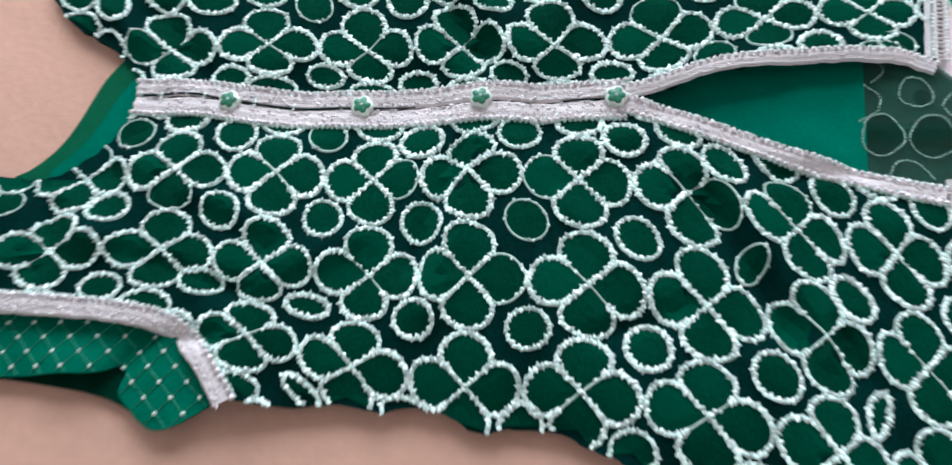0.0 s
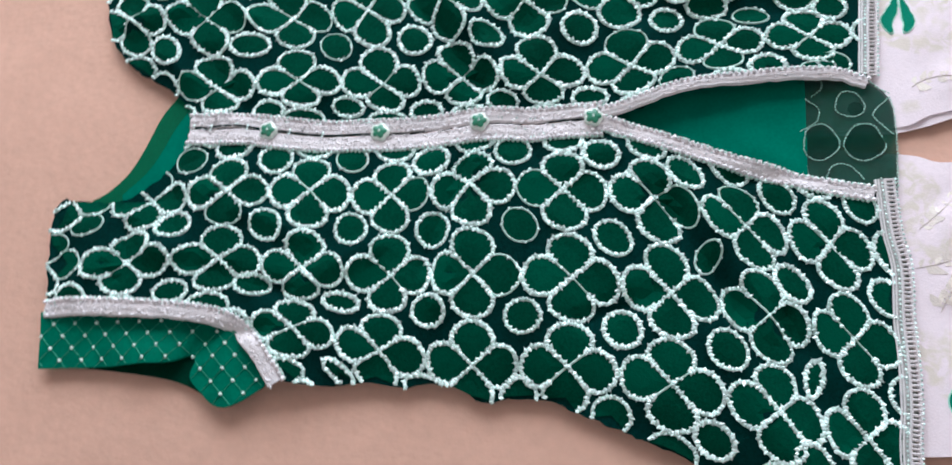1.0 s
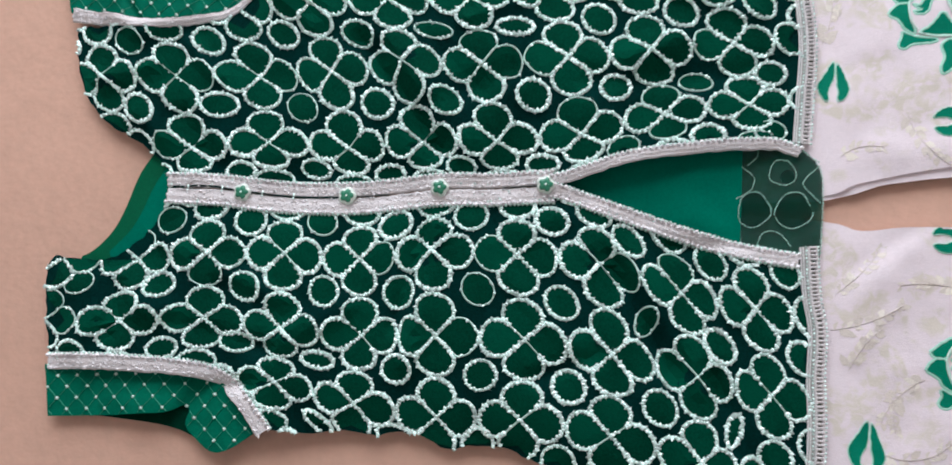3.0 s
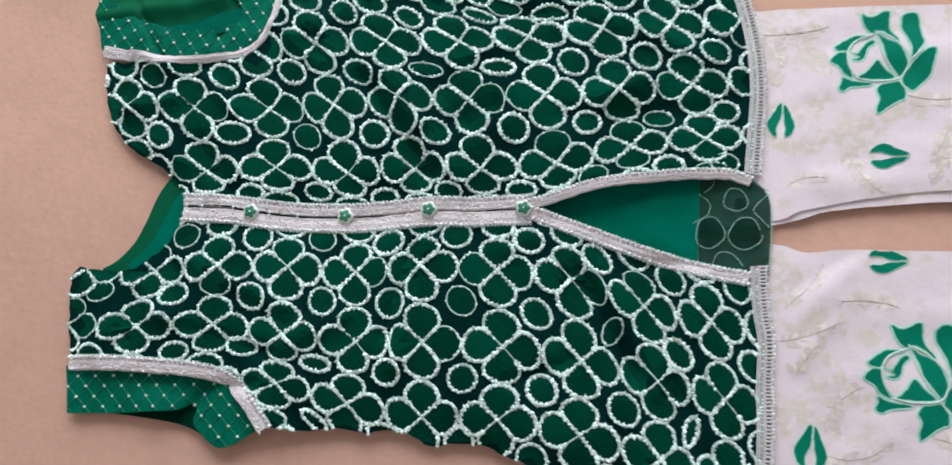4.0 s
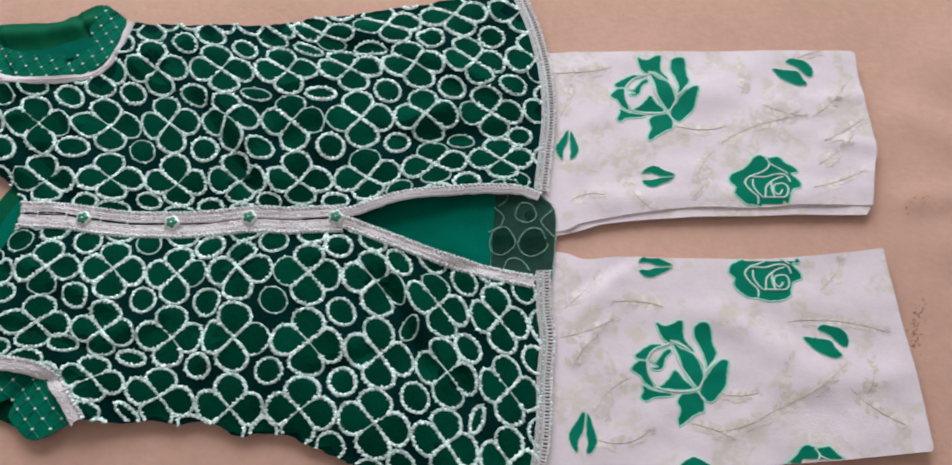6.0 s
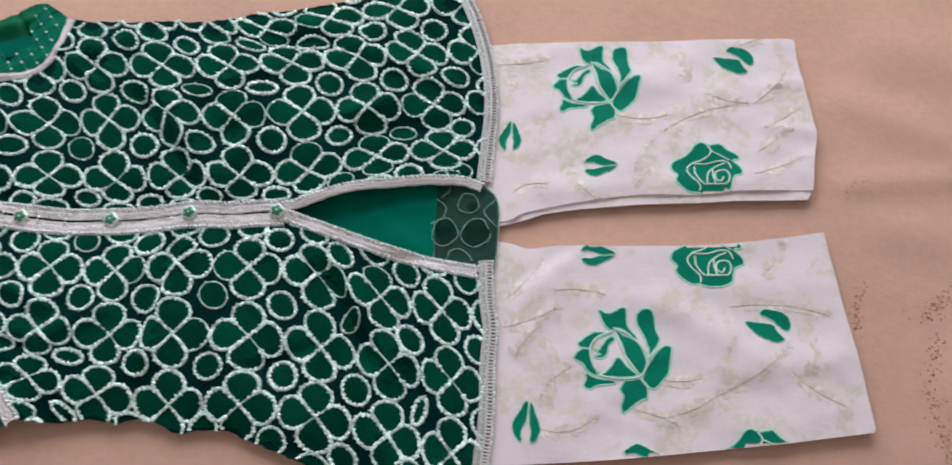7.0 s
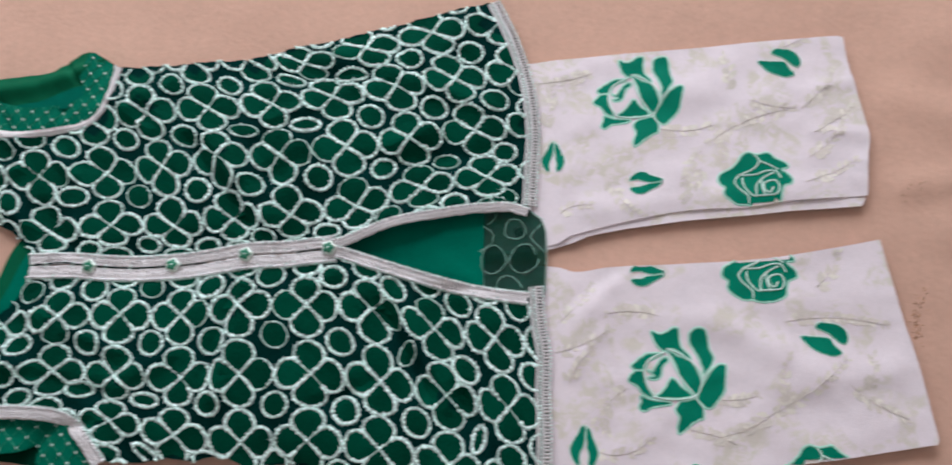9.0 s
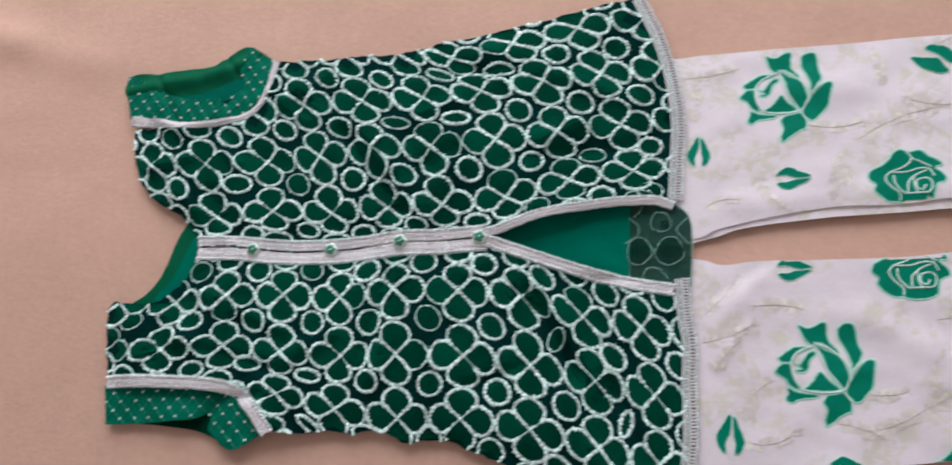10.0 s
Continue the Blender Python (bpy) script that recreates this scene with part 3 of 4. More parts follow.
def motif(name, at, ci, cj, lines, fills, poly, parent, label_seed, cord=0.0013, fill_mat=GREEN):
    r = random.Random(label_seed)
    verts, faces, slots = [], [], []
    flat = 1.0 if r.random() < 0.7 else r.uniform(0.75, 0.9)
    for f in fills:
        ring = np.array([at(ci + u, cj + v) for u, v in f])
        ok = inside_many(poly, ring)
        c = ring.mean(0)
        if not inside(poly, c[0], c[1]):
            continue
        n = len(verts)
        verts.append((c[0], c[1], kurti_height(c[0], c[1]) + 0.0009))
        for share in (0.5, 0.97):
            for q in ring:
                x, y = c + (q - c) * share
                verts.append((x, y, kurti_height(x, y) + (0.0009 if share < 0.9 else 0.0004)))
        m = len(ring)
        for k in range(m):
            k2 = (k + 1) % m
            tri = (n, n + 1 + k, n + 1 + k2)
            quad = (n + 1 + k, n + 1 + m + k, n + 1 + m + k2, n + 1 + k2)
            ccw = (ring[k][0] - c[0]) * (ring[k2][1] - c[1]) - (ring[k][1] - c[1]) * (ring[k2][0] - c[0]) > 0
            if ok[k] and ok[k2]:
                for g in (tri, quad):
                    faces.append(g if ccw else g[::-1])
                    slots.append(0)
    for line in lines:
        p = resample([at(ci + u, cj + v) for u, v in line], 0.0021)
        if len(p) < 3:
            continue
        d = np.gradient(p, axis=0)
        d /= np.maximum(np.hypot(d[:, 0], d[:, 1]), 1e-9)[:, None]
        ok = inside_many(poly, p)
        last = None
        worn = r.random() < (0.25 if len(line) < 5 else 0.13)
        fine = r.uniform(0.85, 1.12)
        for k in range(len(p)):
            if not ok[k]:
                last = None
                continue
            x, y = p[k]
            e = d[k]
            z = kurti_height(x, y)
            n = len(verts)
            w = cord * (0.55 if worn else 1.0) * fine
            verts += [(x - e[1] * w, y + e[0] * w, z + 0.0003), (x, y, z + 0.0009), (x + e[1] * w, y - e[0] * w, z + 0.0003)]
            if last is not None:
                faces += [(last + 1, last, n, n + 1), (last + 2, last + 1, n + 1, n + 2)]
                slots += [1, 1]
            last = n
            fb = len(faces)
            if worn and r.random() < 0.65:
                continue
            side = (1 if k % 2 else -1) * 0.00035 + r.uniform(-0.00045, 0.00045)
            long = r.uniform(0.0013, 0.0024) * fine * (0.65 if worn else 1.0)
            lean = r.uniform(-0.35, 0.6)
            c, s = math.cos(lean), math.sin(lean)
            bead(verts, faces, x - e[1] * side, y + e[0] * side, z + 0.0011, -e[1] * c + e[0] * s, e[0] * c + e[1] * s, long, 0.0014 * fine, r.uniform(0.0005, 0.0011), r)
            slots += [2] * (len(faces) - fb)
    if len(faces) < 12:
        return None
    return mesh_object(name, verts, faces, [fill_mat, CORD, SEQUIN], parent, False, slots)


def embroider(at, rings, pinch, poly, parent, i0, i1, j0, j1, seed):
    r = random.Random(seed)
    for j in range(j0, j1 + 1):
        for i in range(i0, i1 + 1):
            arcs = [spline(petal(t, r), 5) for t in range(4)]
            arms = [[(-0.17, -0.17), (0.01, -0.005), (0.17, 0.17)], [(0.17, -0.17), (-0.01, 0.005), (-0.17, 0.17)]]
            fills = [[(0.0, 0.0)] + [tuple(q) for q in a] for a in arcs]
            motif("clover", at, i, j, arcs + arms, fills, poly, parent, seed * 1000 + j * 40 + i)
            q = r.uniform(0.185, 0.21)
            qx, qy, turn = q * r.uniform(0.93, 1.08), q * r.uniform(0.93, 1.08), 0.0
            if (j, i) in pinch:
                a, b, turn = pinch[(j, i)]
                qx, qy = q * a, q * b
            for n in range(2):
                u = np.array((qx, 0.0) if n == 0 else (0.0, qy))
                size = np.hypot(*(at(i + 0.5 + u[0], j + 0.5 + u[1]) - at(i + 0.5 - u[0], j + 0.5 - u[1]))) / 2
                if size > 0.0116 and (j, i) not in pinch:
                    qx, qy = (qx * 0.0116 / size, qy) if n == 0 else (qx, qy * 0.0116 / size)
            c, s = math.cos(turn), math.sin(turn)
            hoop_line = [(qx * math.cos(a) * c - qy * math.sin(a) * s, qx * math.cos(a) * s + qy * math.sin(a) * c) for a in np.linspace(0, 2 * math.pi, 25)]
            move = np.zeros(2)
            if j in rings and 0 <= i - rings[j][0] < len(rings[j][1]):
                move = np.array(rings[j][1][i - rings[j][0]]) - at(i + 0.5, j + 0.5)

            def ring_at(u, v, move=move):
                return at(u, v) + move
            motif("ring", ring_at, i + 0.5, j + 0.5, [hoop_line], [hoop_line[:-1]], poly, parent, seed * 1000 + 500 + j * 40 + i)


embroider(LOW_AT, LOW_RINGS, LOW_PINCH, LOW, front_low, -3, 8, -1, 4, 1)
embroider(UP_AT, UP_RINGS, UP_PINCH, UP, front_up, -3, 8, -1, 4, 2)

# ---- back of the kurti, seen at the neck and through the open slit ----
def low_height(x, y):
    return 0.0042 + 0.0012 * noise.noise(Vector((x * 45, y * 60, 2.0))) - 0.0028 * min(max((0.29 - x) / 0.05, 0), 1)


cloth("neck_binding", spline([(-0.072, 0.038), (-0.086, 0.018), (-0.0965, -0.009), (-0.106, -0.027), (-0.120, -0.041), (-0.132, -0.047)], 4)
      + spline([(-0.12, -0.054), (-0.085, -0.05), (-0.05, -0.02), (-0.045, 0.03)], 4), lambda x, y: 0.0016, BINDING, kurti, 0.004)
cloth("neck_facing", spline([(-0.061, 0.026), (-0.073, 0.008), (-0.082, -0.012), (-0.091, -0.027), (-0.108, -0.044)], 4)
      + spline([(-0.10, -0.054), (-0.075, -0.045), (-0.045, -0.015), (-0.045, 0.02)], 4), lambda x, y: 0.0030, LINING, kurti, 0.004)
cloth("back_lining", [(0.225, 0.01), (0.23, -0.02), (0.29, -0.05), (0.361, -0.06), (0.363, -0.03), (0.365, 0.0), (0.367, 0.036), (0.29, 0.035)], low_height, LINING, kurti, 0.004, 0.001)
NET_BACK = spline([(0.362, -0.066), (0.407, -0.066), (0.4155, -0.05), (0.419, -0.017), (0.4195, 0.004), (0.416, 0.015), (0.407, 0.024)], 4) + [np.array((0.40, 0.034)), np.array((0.366, 0.036))]
back_net = cloth("back_panel", NET_BACK, lambda x, y: low_height(x, y) - 0.0006, SHEER, kurti, 0.004, 0.0008)
def hoop(x, y, a, b, t0=0.0, t1=6.283):
    return [(x + a * math.cos(t) * (1 + 0.10 * math.sin(3 * t + 40 * x)), y + b * math.sin(t) * (1 + 0.08 * math.cos(2 * t + 90 * y))) for t in np.linspace(t0, t1, 24)]


tagged(back_net, "sheer dark green net with dull thread rings")
thin = [hoop(0.393, 0.007, 0.0090, 0.0095), hoop(0.372, -0.019, 0.0110, 0.0125), hoop(0.399, -0.020, 0.0125, 0.0125, 0.3, 6.1),
        spline([(0.366, 0.011), (0.373, 0.004), (0.371, -0.005), (0.361, -0.011)], 4), spline([(0.375, 0.027), (0.377, 0.020), (0.370, 0.013)], 4),
        spline([(0.418, 0.011), (0.409, 0.003), (0.407, -0.003), (0.417, -0.015)], 4), spline([(0.406, 0.024), (0.412, 0.018), (0.418, 0.014)], 4),
        hoop(0.384, -0.047, 0.012, 0.012, 0.2, 2.9)]
for x, y, a, b in ((0.372, -0.019, 0.0105, 0.012), (0.399, -0.020, 0.012, 0.012), (0.3965, 0.004, 0.005, 0.0055)):
    cloth("ring_fill", hoop(x, y, a, b)[:-1], lambda x, y: low_height(x, y) - 0.0002, RINGFILL, back_net, 0.004, 0.0004)
for k, line in enumerate(thin):
    beads_along("net_stitching", line, low_height, NETTHREAD, back_net, 0.0021, 0.0012, 0.0006, 0.0005, 0.0004, 40 + k)
beads_along("net_edge", spline([(0.4155, -0.05), (0.419, -0.017), (0.4195, 0.004), (0.416, 0.015)], 6), low_height, CORD, kurti, 0.0022, 0.001, 0.0008, 0.0006, 0.0, 9)

# ---- silver lace trims ----
def trim(name, line, widths, parent, seed, lift=0.0014, edge=1):
    """A lace band with pearly sequins along its outer edge and uneven stitches over it; edge: the side that carries the row, 0 for both, None for a plain band."""
    p = resample(line, 0.002)
    d = np.gradient(p, axis=0)
    d /= np.hypot(d[:, 0], d[:, 1])[:, None]
    nrm = np.stack([-d[:, 1], d[:, 0]], 1)
    full = np.array([widths(t) if callable(widths) else widths for t in np.linspace(0, 1, len(p))])
    band = ribbon(name, line, widths, kurti_height, LACE, parent, lift, 0.0005, 0.002, 2, 0.0007)
    for side in {0: (1, -1), 1: (1,), -1: (-1,)}.get(edge, ()):
        w = full[:, 0] if side > 0 else full[:, 1]
        beads_along("sequin_edging", p + nrm * (side * (w - 0.0012))[:, None], kurti_height, SILVER, band, 0.0040, 0.0018, 0.0018, 0.0015, lift + 0.0013, seed + side)
        beads_along("picot_edging", p + nrm * (side * (w - 0.0002))[:, None], kurti_height, CORD, band, 0.0031, 0.0015, 0.0014, 0.0009, lift - 0.0002, seed + side + 7)
    r = random.Random(seed)
    verts, faces = [], []
    for k in range(0, len(p)):
        for _ in range(2 if full[k].sum() > 0.0095 else r.choice((0, 1))):
            off = r.uniform(-full[k][1] * 0.85, full[k][0] * 0.85)
            x, y = p[k] + nrm[k] * off + d[k] * r.uniform(-0.001, 0.001)
            a = r.uniform(-0.6, 0.6)
            bead(verts, faces, x, y, kurti_height(x, y) + lift + 0.0006, d[k][0] * math.cos(a) - d[k][1] * math.sin(a), d[k][1] * math.cos(a) + d[k][0] * math.sin(a), r.uniform(0.0009, 0.0018), 0.0008, 0.0007, r)
    tagged(mesh_object("lace_stitch", verts, faces, SILVER, band, False), kind="stuff")
    return band


PLACKET = [(-0.061, 0.006), (-0.019, 0.003), (0.026, -0.003), (0.079, -0.006), (0.121, -0.003), (0.150, -0.001), (0.196, -0.001), (0.232, 0.000)]
pk = spline(PLACKET, 6)
shift = [np.array(q) + (0.0, 0.0052) for q in pk]
trim("placket_trim", shift, (0.0060, 0.0050), kurti, 11, edge=1)
shift = [np.array(q) - (0.0, 0.0060) for q in pk]
trim("placket_trim", shift, (0.0057, 0.0068), kurti, 12, edge=-1)
trim("slit_trim", spline([(0.228, 0.003), (0.245, 0.0065), (0.265, 0.0125), (0.289, 0.0188), (0.337, 0.0248), (0.379, 0.0265), (0.393, 0.0258), (0.405, 0.021)], 6), (0.0042, 0.0042), kurti, 13, edge=1)
trim("slit_trim", spline([(0.226, -0.004), (0.238, -0.005), (0.275, -0.0195), (0.331, -0.040), (0.370, -0.050), (0.400, -0.0555)], 6), (0.0052, 0.0056), kurti, 14, edge=0)
trim("armhole_trim", spline([(-0.149, -0.126), (-0.110, -0.1255), (-0.069, -0.1275), (-0.037, -0.130), (-0.013, -0.136), (0.000, -0.146), (0.012, -0.159), (0.023, -0.1755)], 6), (0.0062, 0.0062), kurti, 15, edge=1)
trim("armhole_trim", spline([(-0.147, 0.147), (-0.106, 0.138), (-0.063, 0.1325), (-0.029, 0.1365), (-0.006, 0.147), (0.008, 0.168), (0.0155, 0.198)], 6), lambda t: (0.0058 - 0.003 * min(t * 2, 1), 0.0052 - 0.002 * min(t * 2, 1)), kurti, 16, edge=None)
# dark gap down the middle of the placket, with small hooks of thread
def placket_mid(x):
    return float(np.interp(x, [q[0] for q in PLACKET], [q[1] for q in PLACKET]))


gaps = [[(x, placket_mid(x) + 0.0002 + 0.0016 * math.sin(math.pi * (x + 0.057) / 0.052)) for x in np.arange(-0.057, -0.004, 0.003)],
        [(x, placket_mid(x) - 0.0002 + 0.0003 * math.sin(90 * x)) for x in np.arange(0.006, 0.076, 0.003)],
        [(x, placket_mid(x) - 0.0004) for x in np.arange(0.088, 0.112, 0.003)], [(x, placket_mid(x) - 0.0002) for x in np.arange(0.196, 0.224, 0.003)]]
for line, w in zip(gaps, (0.00075, 0.00055, 0.0003, 0.0004)):
    along("placket_gap", [line], NET, kurti, kurti_height, w, 0.0019)
for x in (-0.044, -0.015, 0.016, 0.0395):
    v, f = [], []
    for k in (-1, 0, 1):
        bead(v, f, x + 0.0003 * k, placket_mid(x) + 0.0014 * k, kurti_height(x, placket_mid(x)) + 0.003, 0, 1, 0.0012, 0.0009, 0.0007, random.Random(k + 5))
    mesh_object("thread_hook", v, f, SEQUIN, kurti, False)


def hem(line, seed):
    """Hem trim: a ribbed silver band and an openwork ladder edge with a beaded rim over dark net."""
    def low(x, y):
        return min(kurti_height(x, y), 0.0085)
    band = ribbon("hem_trim", line, (0.0032, 0.0032), kurti_height, HEMBASE, kurti, 0.0006, 0.0002, 0.002, 0, 0.0003)
    p = resample(line, 0.0028)
    d = np.gradient(p, axis=0)
    d /= np.hypot(d[:, 0], d[:, 1])[:, None]
    nrm = np.stack([d[:, 1], -d[:, 0]], 1)
    r = random.Random(seed)
    tagged(band, "silver braid with an openwork ladder lace edge")
    ribbon("net_backing", p + nrm * 0.0052, (0.0025, 0.0025), lambda x, y: low(x, y) - 0.0012, TAUPE, band, 0.0004, 0.0002, 0.003)
    bars = []
    for k in range(len(p)):
        a, b = p[k] + nrm[k] * 0.0032, p[k] + nrm[k] * 0.0088
        bars.append([a, (a + b) / 2 + d[k] * r.uniform(-0.0003, 0.0003), b])
    along("ladder_lace", bars, LACE, band, low, 0.00088, 0.0004, 0.0015)
    along("lace_edge", [p + nrm * 0.0034, p + nrm * 0.0086], LACE, band, low, 0.0008, 0.0006)
    along("cord", [p - nrm * 0.0025, p - nrm * 0.0008, p + nrm * 0.0026], SATIN, band, kurti_height, 0.00055, 0.0013)
    beads_along("sequin_edging", p + nrm * 0.0010, kurti_height, SEQUIN, band, 0.0026, 0.0011, 0.0008, 0.0006, 0.0016, seed + 3)
    beads_along("bead_rim", p + nrm * 0.0094, low, SEQUIN, band, 0.0028, 0.0011, 0.001, 0.0009, 0.0008, seed)


hem(spline([(0.3965, -0.268), (0.3975, -0.215), (0.4015, -0.188), (0.4035, -0.160), (0.404, -0.137), (0.4070, -0.104), (0.4045, -0.080), (0.4045, -0.046)], 6), 21)
hem(spline([(0.4035, 0.028), (0.4075, 0.062), (0.4115, 0.101), (0.4090, 0.144), (0.3990, 0.188), (0.3835, 0.230)], 6), 22)

# ---- buttons ----
def button(x, y):
    z = kurti_height(x, y) + 0.0025
    b = mesh_object("button", *flower(x, y, z, 0.0058, 0.0069, 0.0024), PALE, kurti)
    tagged(b, "green enamel flower button with a pale rim")
    mesh_object("enamel", *flower(x, y, z + 0.0011, 0.0041, 0.0055, 0.0019), ENAMEL, b)
    v, f = [], []
    bead(v, f, x, y, z + 0.0032, 1, 0, 0.0011, 0.0011, 0.0009, random.Random(3))
    mesh_object("stone", v, f, SEQUIN, b, False)


def flower(x, y, z, r0, r1, tall):
    """A domed five-lobed disc."""
    n = 40
    verts, faces = [(x, y, z + tall)], []
    for share, up in ((0.5, 0.95), (0.85, 0.7), (1.0, 0.3), (0.97, -0.6)):
        for k in range(n):
            a = 2 * math.pi * k / n
            q = (r0 + (r1 - r0) * abs(math.cos(2.5 * a))) * share
            verts.append((x + q * math.cos(a), y + q * math.sin(a), z + tall * up))
    for k in range(n):
        k2 = (k + 1) % n
        faces.append((0, 1 + k, 1 + k2))
        for s in range(3):
            a = 1 + s * n
            faces.append((a + k, a + n + k, a + n + k2, a + k2))
    return verts, faces


for x, y in ((0.0005, -0.0005), (0.0815, -0.005), (0.1505, -0.0005), (0.227, 0.0)):
    button(x, y)

# ---- sleeves ----
def sleeve_stitch(poly, height, parent, turn, ox, oy, seed):
    """Diamond lines with a knot at each crossing, kept inside the sleeve."""
    r = random.Random(seed)
    a, b = 0.0155, 0.0165
    lines, knots = [], []
    c, s = math.cos(turn), math.sin(turn)

    def place(u, v):
        return np.array((ox + u * c - v * s, oy + u * s + v * c))
    for k in range(-24, 25, 2):
        for sign in (1, -1):
            run = []
            for m in np.arange(-16, 16, 0.125):
                q = place((k + m) * a / 2, sign * m * b / 2)
                if inside(poly, q[0], q[1]):
                    run.append(q)
                elif len(run) > 2:
                    lines.append(run)
                    run = []
                else:
                    run = []
            if len(run) > 2:
                lines.append(run)
    verts, faces = [], []
    for k in range(-24, 25):
        for m in range(-24, 25):
            if (k + m) % 2 == 0:
                q = place(k * a / 2, m * b / 2)
                if inside(poly, q[0], q[1]):
                    bead(verts, faces, q[0], q[1], height(*q) + 0.0006, 1, 0, 0.0016, 0.0014, 0.0007, r)
    along("diamond_stitching", lines, MINT_DIM, parent, height, 0.00035, 0.0001, 0.0015)
    mesh_object("knot_stitching", verts, faces, MINT, parent, False)


MINT_DIM = material("dull_mint_thread", (0.06, 0.33, 0.22), 0.8, spread=0.3, grain=900, spec=0.1)
LS = spline([(-0.152, -0.128), (-0.149, -0.147), (-0.147, -0.1665)], 3) + spline([(-0.120, -0.166), (-0.094, -0.165), (-0.073, -0.1632), (-0.052, -0.162), (-0.041, -0.157)], 4) \
    + spline([(-0.036, -0.161), (-0.038, -0.172), (-0.030, -0.181), (-0.018, -0.1905), (-0.004, -0.1885), (0.014, -0.177)], 4) + spline([(0.006, -0.158), (-0.012, -0.14), (-0.04, -0.13), (-0.1, -0.127)], 4)
LS_BACK = spline([(-0.120, -0.1655), (-0.096, -0.1675), (-0.063, -0.1715), (-0.044, -0.176), (-0.030, -0.1825)], 4) + [np.array(q) for q in ((-0.024, -0.170), (-0.028, -0.150), (-0.06, -0.145), (-0.115, -0.15))]


def low_sleeve_height(x, y):
    z = 0.0056 + 0.0022 * math.exp(-((x + 0.004) / 0.016) ** 2) - 0.0045 * math.exp(-(((x + 0.033) - (y + 0.15) * 0.75) / 0.006) ** 2)
    z += 0.0009 * noise.noise(Vector((x * 70, y * 70, 1.0))) - 0.0015 * math.exp(-((x + 0.118) / 0.005) ** 2)
    return max(z + 0.0055 * math.exp(-((x + 0.068) / 0.024) ** 2) * min(max((-0.136 - y) / 0.02, 0), 1), 0.0025)


sl = cloth("sleeve", LS, low_sleeve_height, BROCADE, kurti, 0.003, 0.0016)
# dark base colour stands in for the shade under the raised strip
cloth("sleeve_lining", LS_BACK, lambda x, y: 0.0012, HOLLOW_SHADE, sl, 0.004)
tagged(sl, "green brocade cap sleeve with mint diamond stitching, gaping at its edge")
sleeve_stitch(LS, low_sleeve_height, sl, 0.03, -0.148, -0.145, 5)

US_BACK = spline([(-0.149, 0.15), (-0.158, 0.198), (-0.122, 0.2005), (-0.089, 0.202), (-0.066, 0.2015), (-0.055, 0.204), (-0.044, 0.212), (-0.021, 0.222), (-0.002, 0.211), (0.014, 0.199)], 4) \
    + [np.array((0.005, 0.165)), np.array((-0.03, 0.14)), np.array((-0.1, 0.142))]
US = spline([(-0.149, 0.149), (-0.157, 0.1965), (-0.141, 0.193), (-0.125, 0.1865), (-0.107, 0.1745), (-0.087, 0.1675), (-0.066, 0.165), (-0.045, 0.166), (-0.022, 0.172), (-0.022, 0.184), (-0.027, 0.196), (-0.022, 0.210), (-0.014, 0.218), (-0.002, 0.2105), (0.013, 0.199)], 4) \
    + spline([(0.006, 0.168), (-0.008, 0.147), (-0.029, 0.1365), (-0.063, 0.1325), (-0.106, 0.138)], 3)
TEAL = spline([(-0.095, 0.1695), (-0.066, 0.172), (-0.040, 0.181), (-0.022, 0.184), (-0.016, 0.176), (-0.036, 0.163), (-0.060, 0.160), (-0.088, 0.1625)], 4, True)
FOLD_X, FOLD_Y = (-0.16, -0.106, -0.071, -0.046, -0.026, 0.02), (0.168, 0.1745, 0.1765, 0.182, 0.188, 0.205)


def up_lining_height(x, y):
    d = y - float(np.interp(x, FOLD_X, FOLD_Y))
    z = 0.0032 + 0.0062 * math.exp(-((d - 0.013) / 0.0085) ** 2)
    u = (x + 0.1185) + (y - 0.19) * 0.5
    z -= 0.0050 * math.exp(-(u / 0.0032) ** 2)
    u = (x + 0.036) + (y - 0.2) * 0.8
    z -= 0.0040 * math.exp(-(u / 0.0035) ** 2)
    return max(z + 0.0013 * noise.noise(Vector((x * 70, y * 60, 3.0))), 0.0012)


def up_sleeve_height(x, y):
    z = 0.0072 + 0.0020 * noise.noise(Vector((x * 48, y * 52, 7.0))) - 0.0035 * math.exp(-(((x + 0.104) + (y - 0.16) * 0.6) / 0.004) ** 2)
    return z - 0.0030 * math.exp(-(((x + 0.045) - (y - 0.15) * 0.3) / 0.004) ** 2) + 0.002 * math.exp(-((x + 0.002) / 0.014) ** 2)


cloth("sleeve_facing", TEAL, lambda x, y: 0.0060 + 0.0008 * noise.noise(Vector((x * 60, y * 60, 1.0))), FACING, kurti, 0.003, 0.0008)
su = cloth("sleeve", US, up_sleeve_height, BROCADE, kurti, 0.003, 0.0012)
cloth("sleeve_lining", US_BACK, up_lining_height, BINDING, su, 0.003)
tagged(su, "green brocade cap sleeve, open over its rumpled plain lining")
sleeve_stitch(US, up_sleeve_height, su, -0.12, -0.150, 0.17, 6)

# ---- trousers ----
trousers = empty("trousers")
tagged(trousers, "off-white jacquard trousers with green woven roses, tucked under the kurti hem", "trousers")


